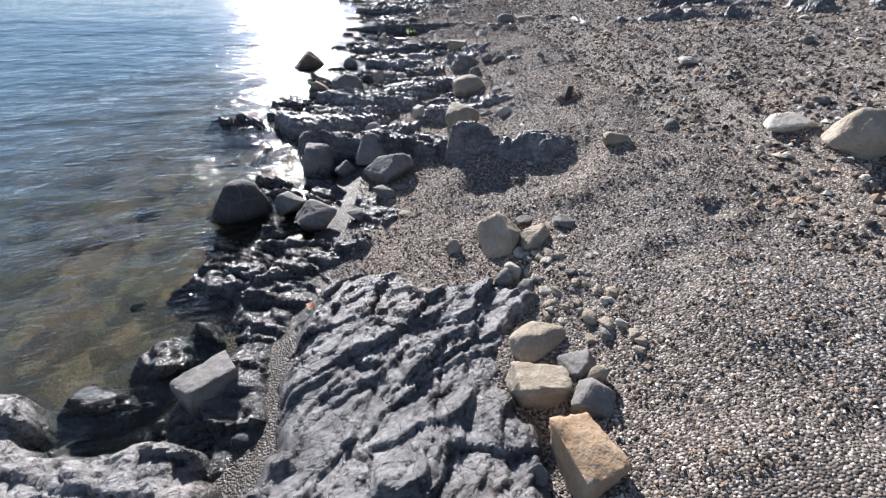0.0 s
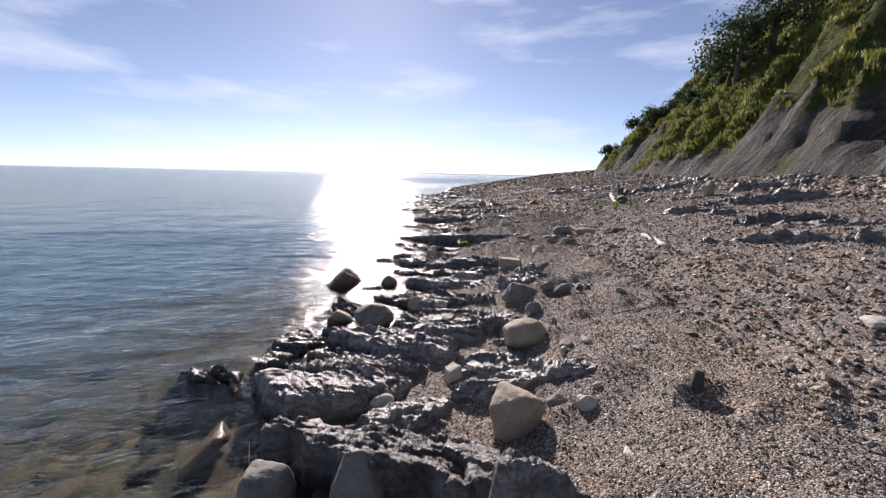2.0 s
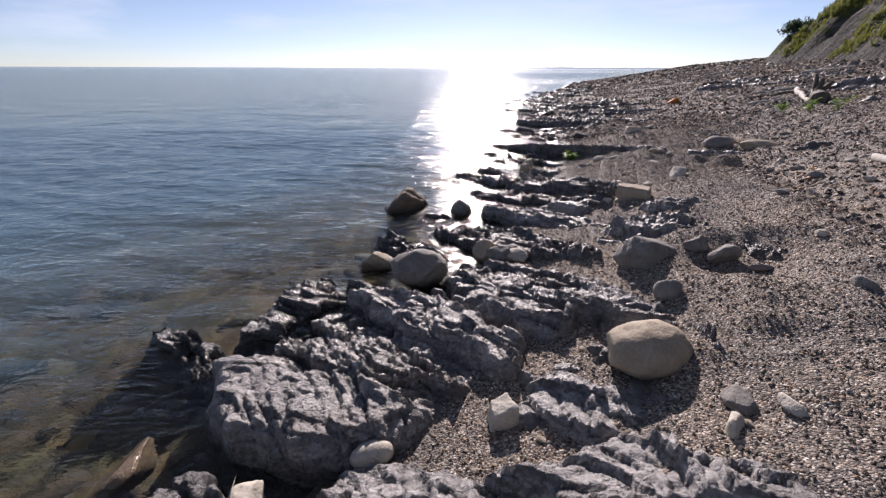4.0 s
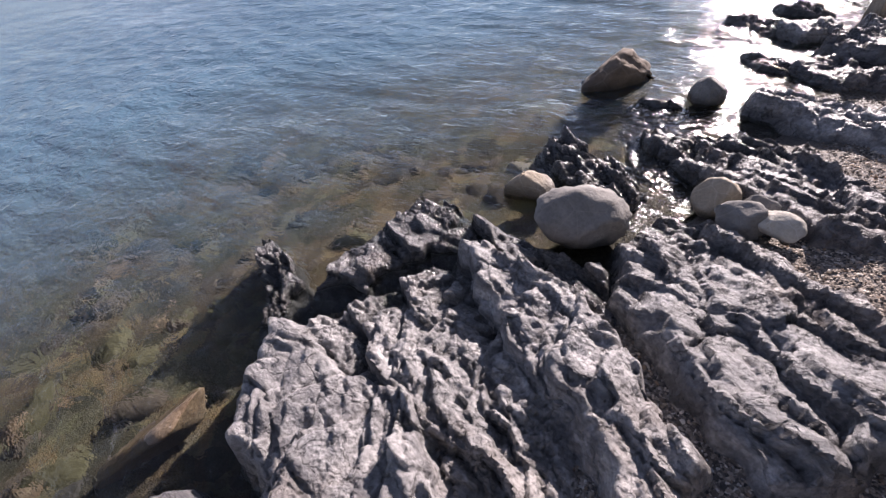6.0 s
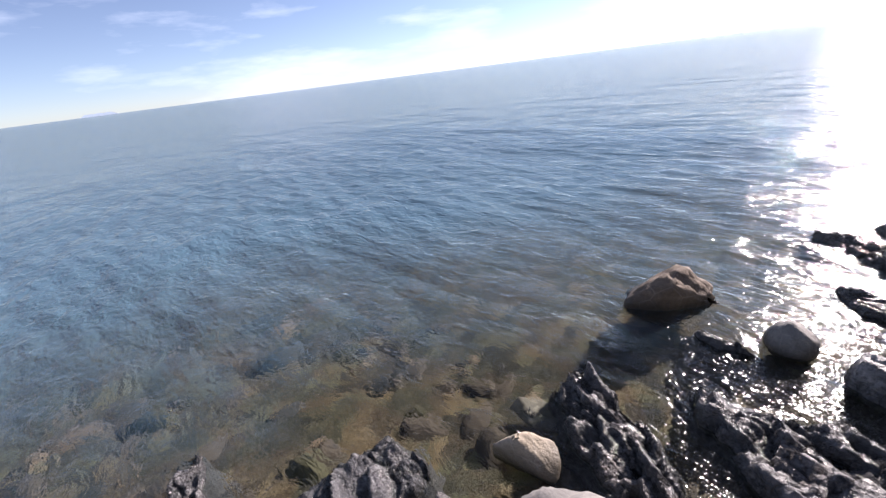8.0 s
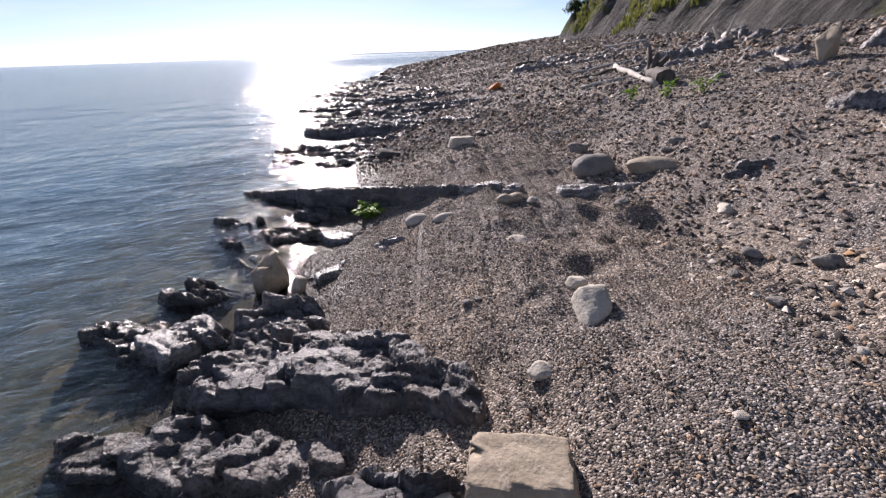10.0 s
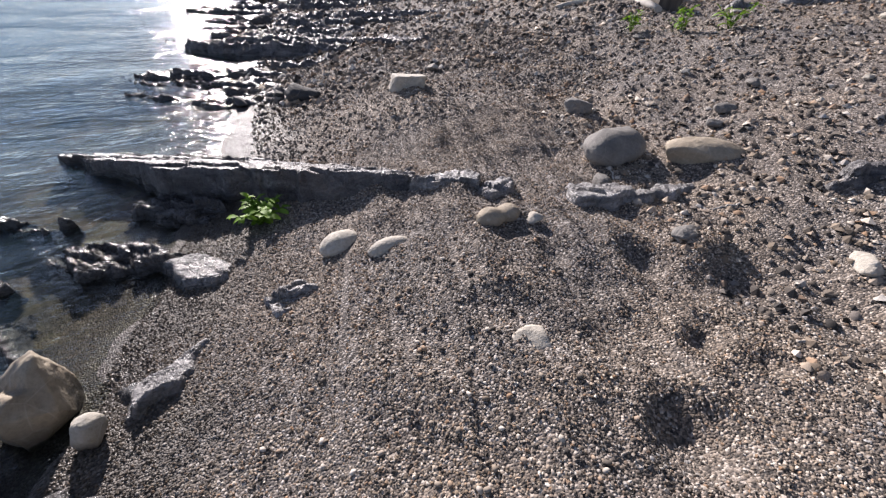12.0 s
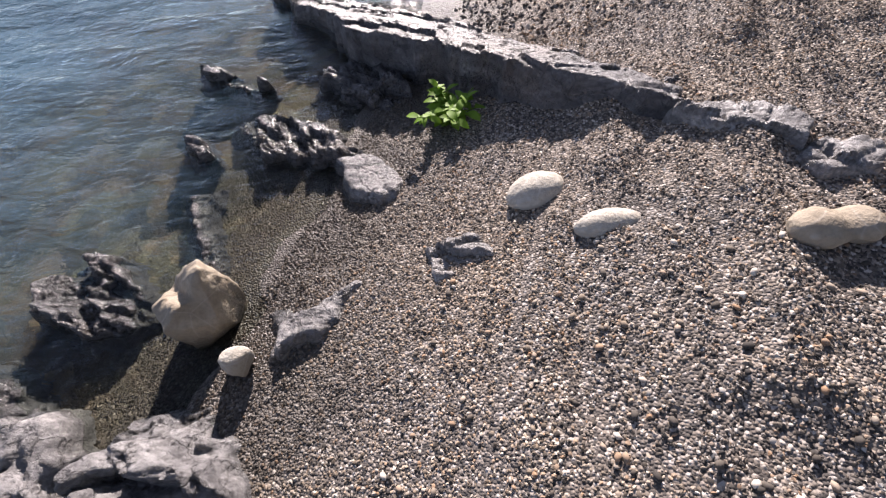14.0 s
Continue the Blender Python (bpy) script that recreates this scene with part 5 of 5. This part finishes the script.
for k, (x, y, h, w) in enumerate(((29.0, 31.6, 6.5, 4.6), (31.0, 31.0, 7.5, 5.0), (33.0, 30.5, 7.0, 5.0), (35.5, 29.5, 7.5, 5.5), (30.3, 33.6, 5.0, 4.0))):
    tree(x, y, h, w, "dark spreading tree on the hillside", 100 + k)
for k, (x, y, h, w) in enumerate(((30.2, 42.8, 2.4, 2.8), (31.0, 41.5, 2.2, 2.6), (29.6, 44.0, 2.0, 2.4), (28.6, 45.6, 1.6, 2.0), (31.5, 39.8, 2.0, 2.4), (28.0, 46.6, 1.2, 1.6), (30.5, 37.2, 1.6, 2.2), (31.5, 35.2, 2.0, 2.6))):
    tree(x, y, h, w, "dark bush on the hillside's edge", 140 + k, 12, "bush")


# ---- pebbles ----
def pebble_cloud(count, place, size, seed):
    """Vertices and triangles of many flattened pebbles lying at random on the gravel."""
    r = np.random.RandomState(seed)
    ring = np.array([[math.cos(a), math.sin(a), -0.25] for a in np.arange(6) * math.pi / 3] + [[0, 0, 1]])
    tris = np.array([(k, (k + 1) % 6, 6) for k in range(6)])
    feet = np.array([place(r) for _ in range(count)])
    w = size[0] + (size[1] - size[0]) * r.rand(count) ** 2.2
    scale = np.stack([w * 0.5, w * (0.24 + 0.2 * r.rand(count)), w * (0.20 + 0.17 * r.rand(count))], 1)
    pts = ring[None] * (1 + 0.28 * (r.rand(count, 7, 1) - 0.5)) * scale[:, None]
    yaw, tilt = r.rand(count) * 6.28, r.randn(count) * 0.42
    c, s = np.cos(tilt)[:, None], np.sin(tilt)[:, None]
    x, z = pts[..., 0] * c - pts[..., 2] * s, pts[..., 0] * s + pts[..., 2] * c
    cy, sy = np.cos(yaw)[:, None], np.sin(yaw)[:, None]
    out = np.stack([x * cy - pts[..., 1] * sy, x * sy + pts[..., 1] * cy, z], -1) + feet[:, None]
    out[..., 2] += (w * (0.04 + 0.15 * r.rand(count)))[:, None]
    faces = tris[None] + 7 * np.arange(count)[:, None, None]
    return out.reshape(-1, 3), faces.reshape(-1, 3)


def pebble_sheet(name, count, place, size, seed, label):
    verts, faces = pebble_cloud(count, place, size, seed)
    mesh = bpy.data.meshes.new(name)
    mesh.vertices.add(len(verts))
    mesh.vertices.foreach_set("co", verts.ravel())
    mesh.loops.add(faces.size)
    mesh.loops.foreach_set("vertex_index", faces.ravel())
    mesh.polygons.add(len(faces))
    mesh.polygons.foreach_set("loop_start", np.arange(0, faces.size, 3))
    mesh.update(calc_edges=True)
    mesh.polygons.foreach_set("use_smooth", (np.arange(len(faces)) // 6) % 4 > 2)
    mesh.materials.append(PEBBLE)
    return tagged(new(name, mesh), label, "pebbles", kind="stuff")


def strip(y0, y1, s0, s1):
    def place(r):
        y = y0 + (y1 - y0) * r.rand()
        x = shore(y) + s0 + (s1 - s0) * r.rand()
        return (x, y, ground_z(x, y))
    return place


pebble_sheet("beach_pebbles", 125000, strip(11.0, 15.5, -0.3, 3.4), (0.0075, 0.022), 1, "small grey, brown and white pebbles of the beach")
pebble_sheet("beach_pebbles", 76000, strip(1.4, 11.0, 0.05, 3.2), (0.010, 0.030), 2, "small grey, brown and white pebbles of the beach")
pebble_sheet("beach_pebbles", 46000, strip(0.5, 18.0, 3.0, 10.5), (0.02, 0.085), 3, "coarser pale flat pebbles of the upper beach")
pebble_sheet("beach_pebbles", 42000, strip(17.0, 46.0, 0.0, 14.0), (0.04, 0.17), 4, "grey pebbles of the far beach")
pebble_sheet("beach_pebbles", 26000, strip(15.4, 20.0, -0.1, 4.5), (0.014, 0.05), 5, "grey and brown pebbles past the dark ledge")
pebble_sheet("beach_pebbles", 34000, strip(1.0, 46.0, 10.0, 19.0), (0.06, 0.26), 7, "pale flat stones below the hillside")
pebble_sheet("beach_pebbles", 26000, strip(46.0, 150.0, 0.0, 40.0), (0.15, 0.6), 6, "dark stones of the beach far off")
# the nearest pebbles one by one
shapes = []
for k in range(8):
    mesh = boulder_mesh(0.023, 0.016, 0.011, 900 + k, 4, 1)
    mesh.name = "pebble"
    mesh.materials.append(PEBBLE)
    shapes.append(mesh)
rng = random.Random(77)
for k in range(300):
    y = rng.uniform(11.9, 13.6)
    x = shore(y) + rng.uniform(0.6, 2.2)
    ob = new("pebble", shapes[k % 8])
    ob.parent = ground
    c = rng.uniform(0.6, 1.5)
    ob.matrix_basis = Matrix.LocRotScale((x, y, ground_z(x, y) + 0.006 * c), Euler((rng.gauss(0, 0.3), rng.gauss(0, 0.3), rng.uniform(0, 6.28))), (c, c, c))
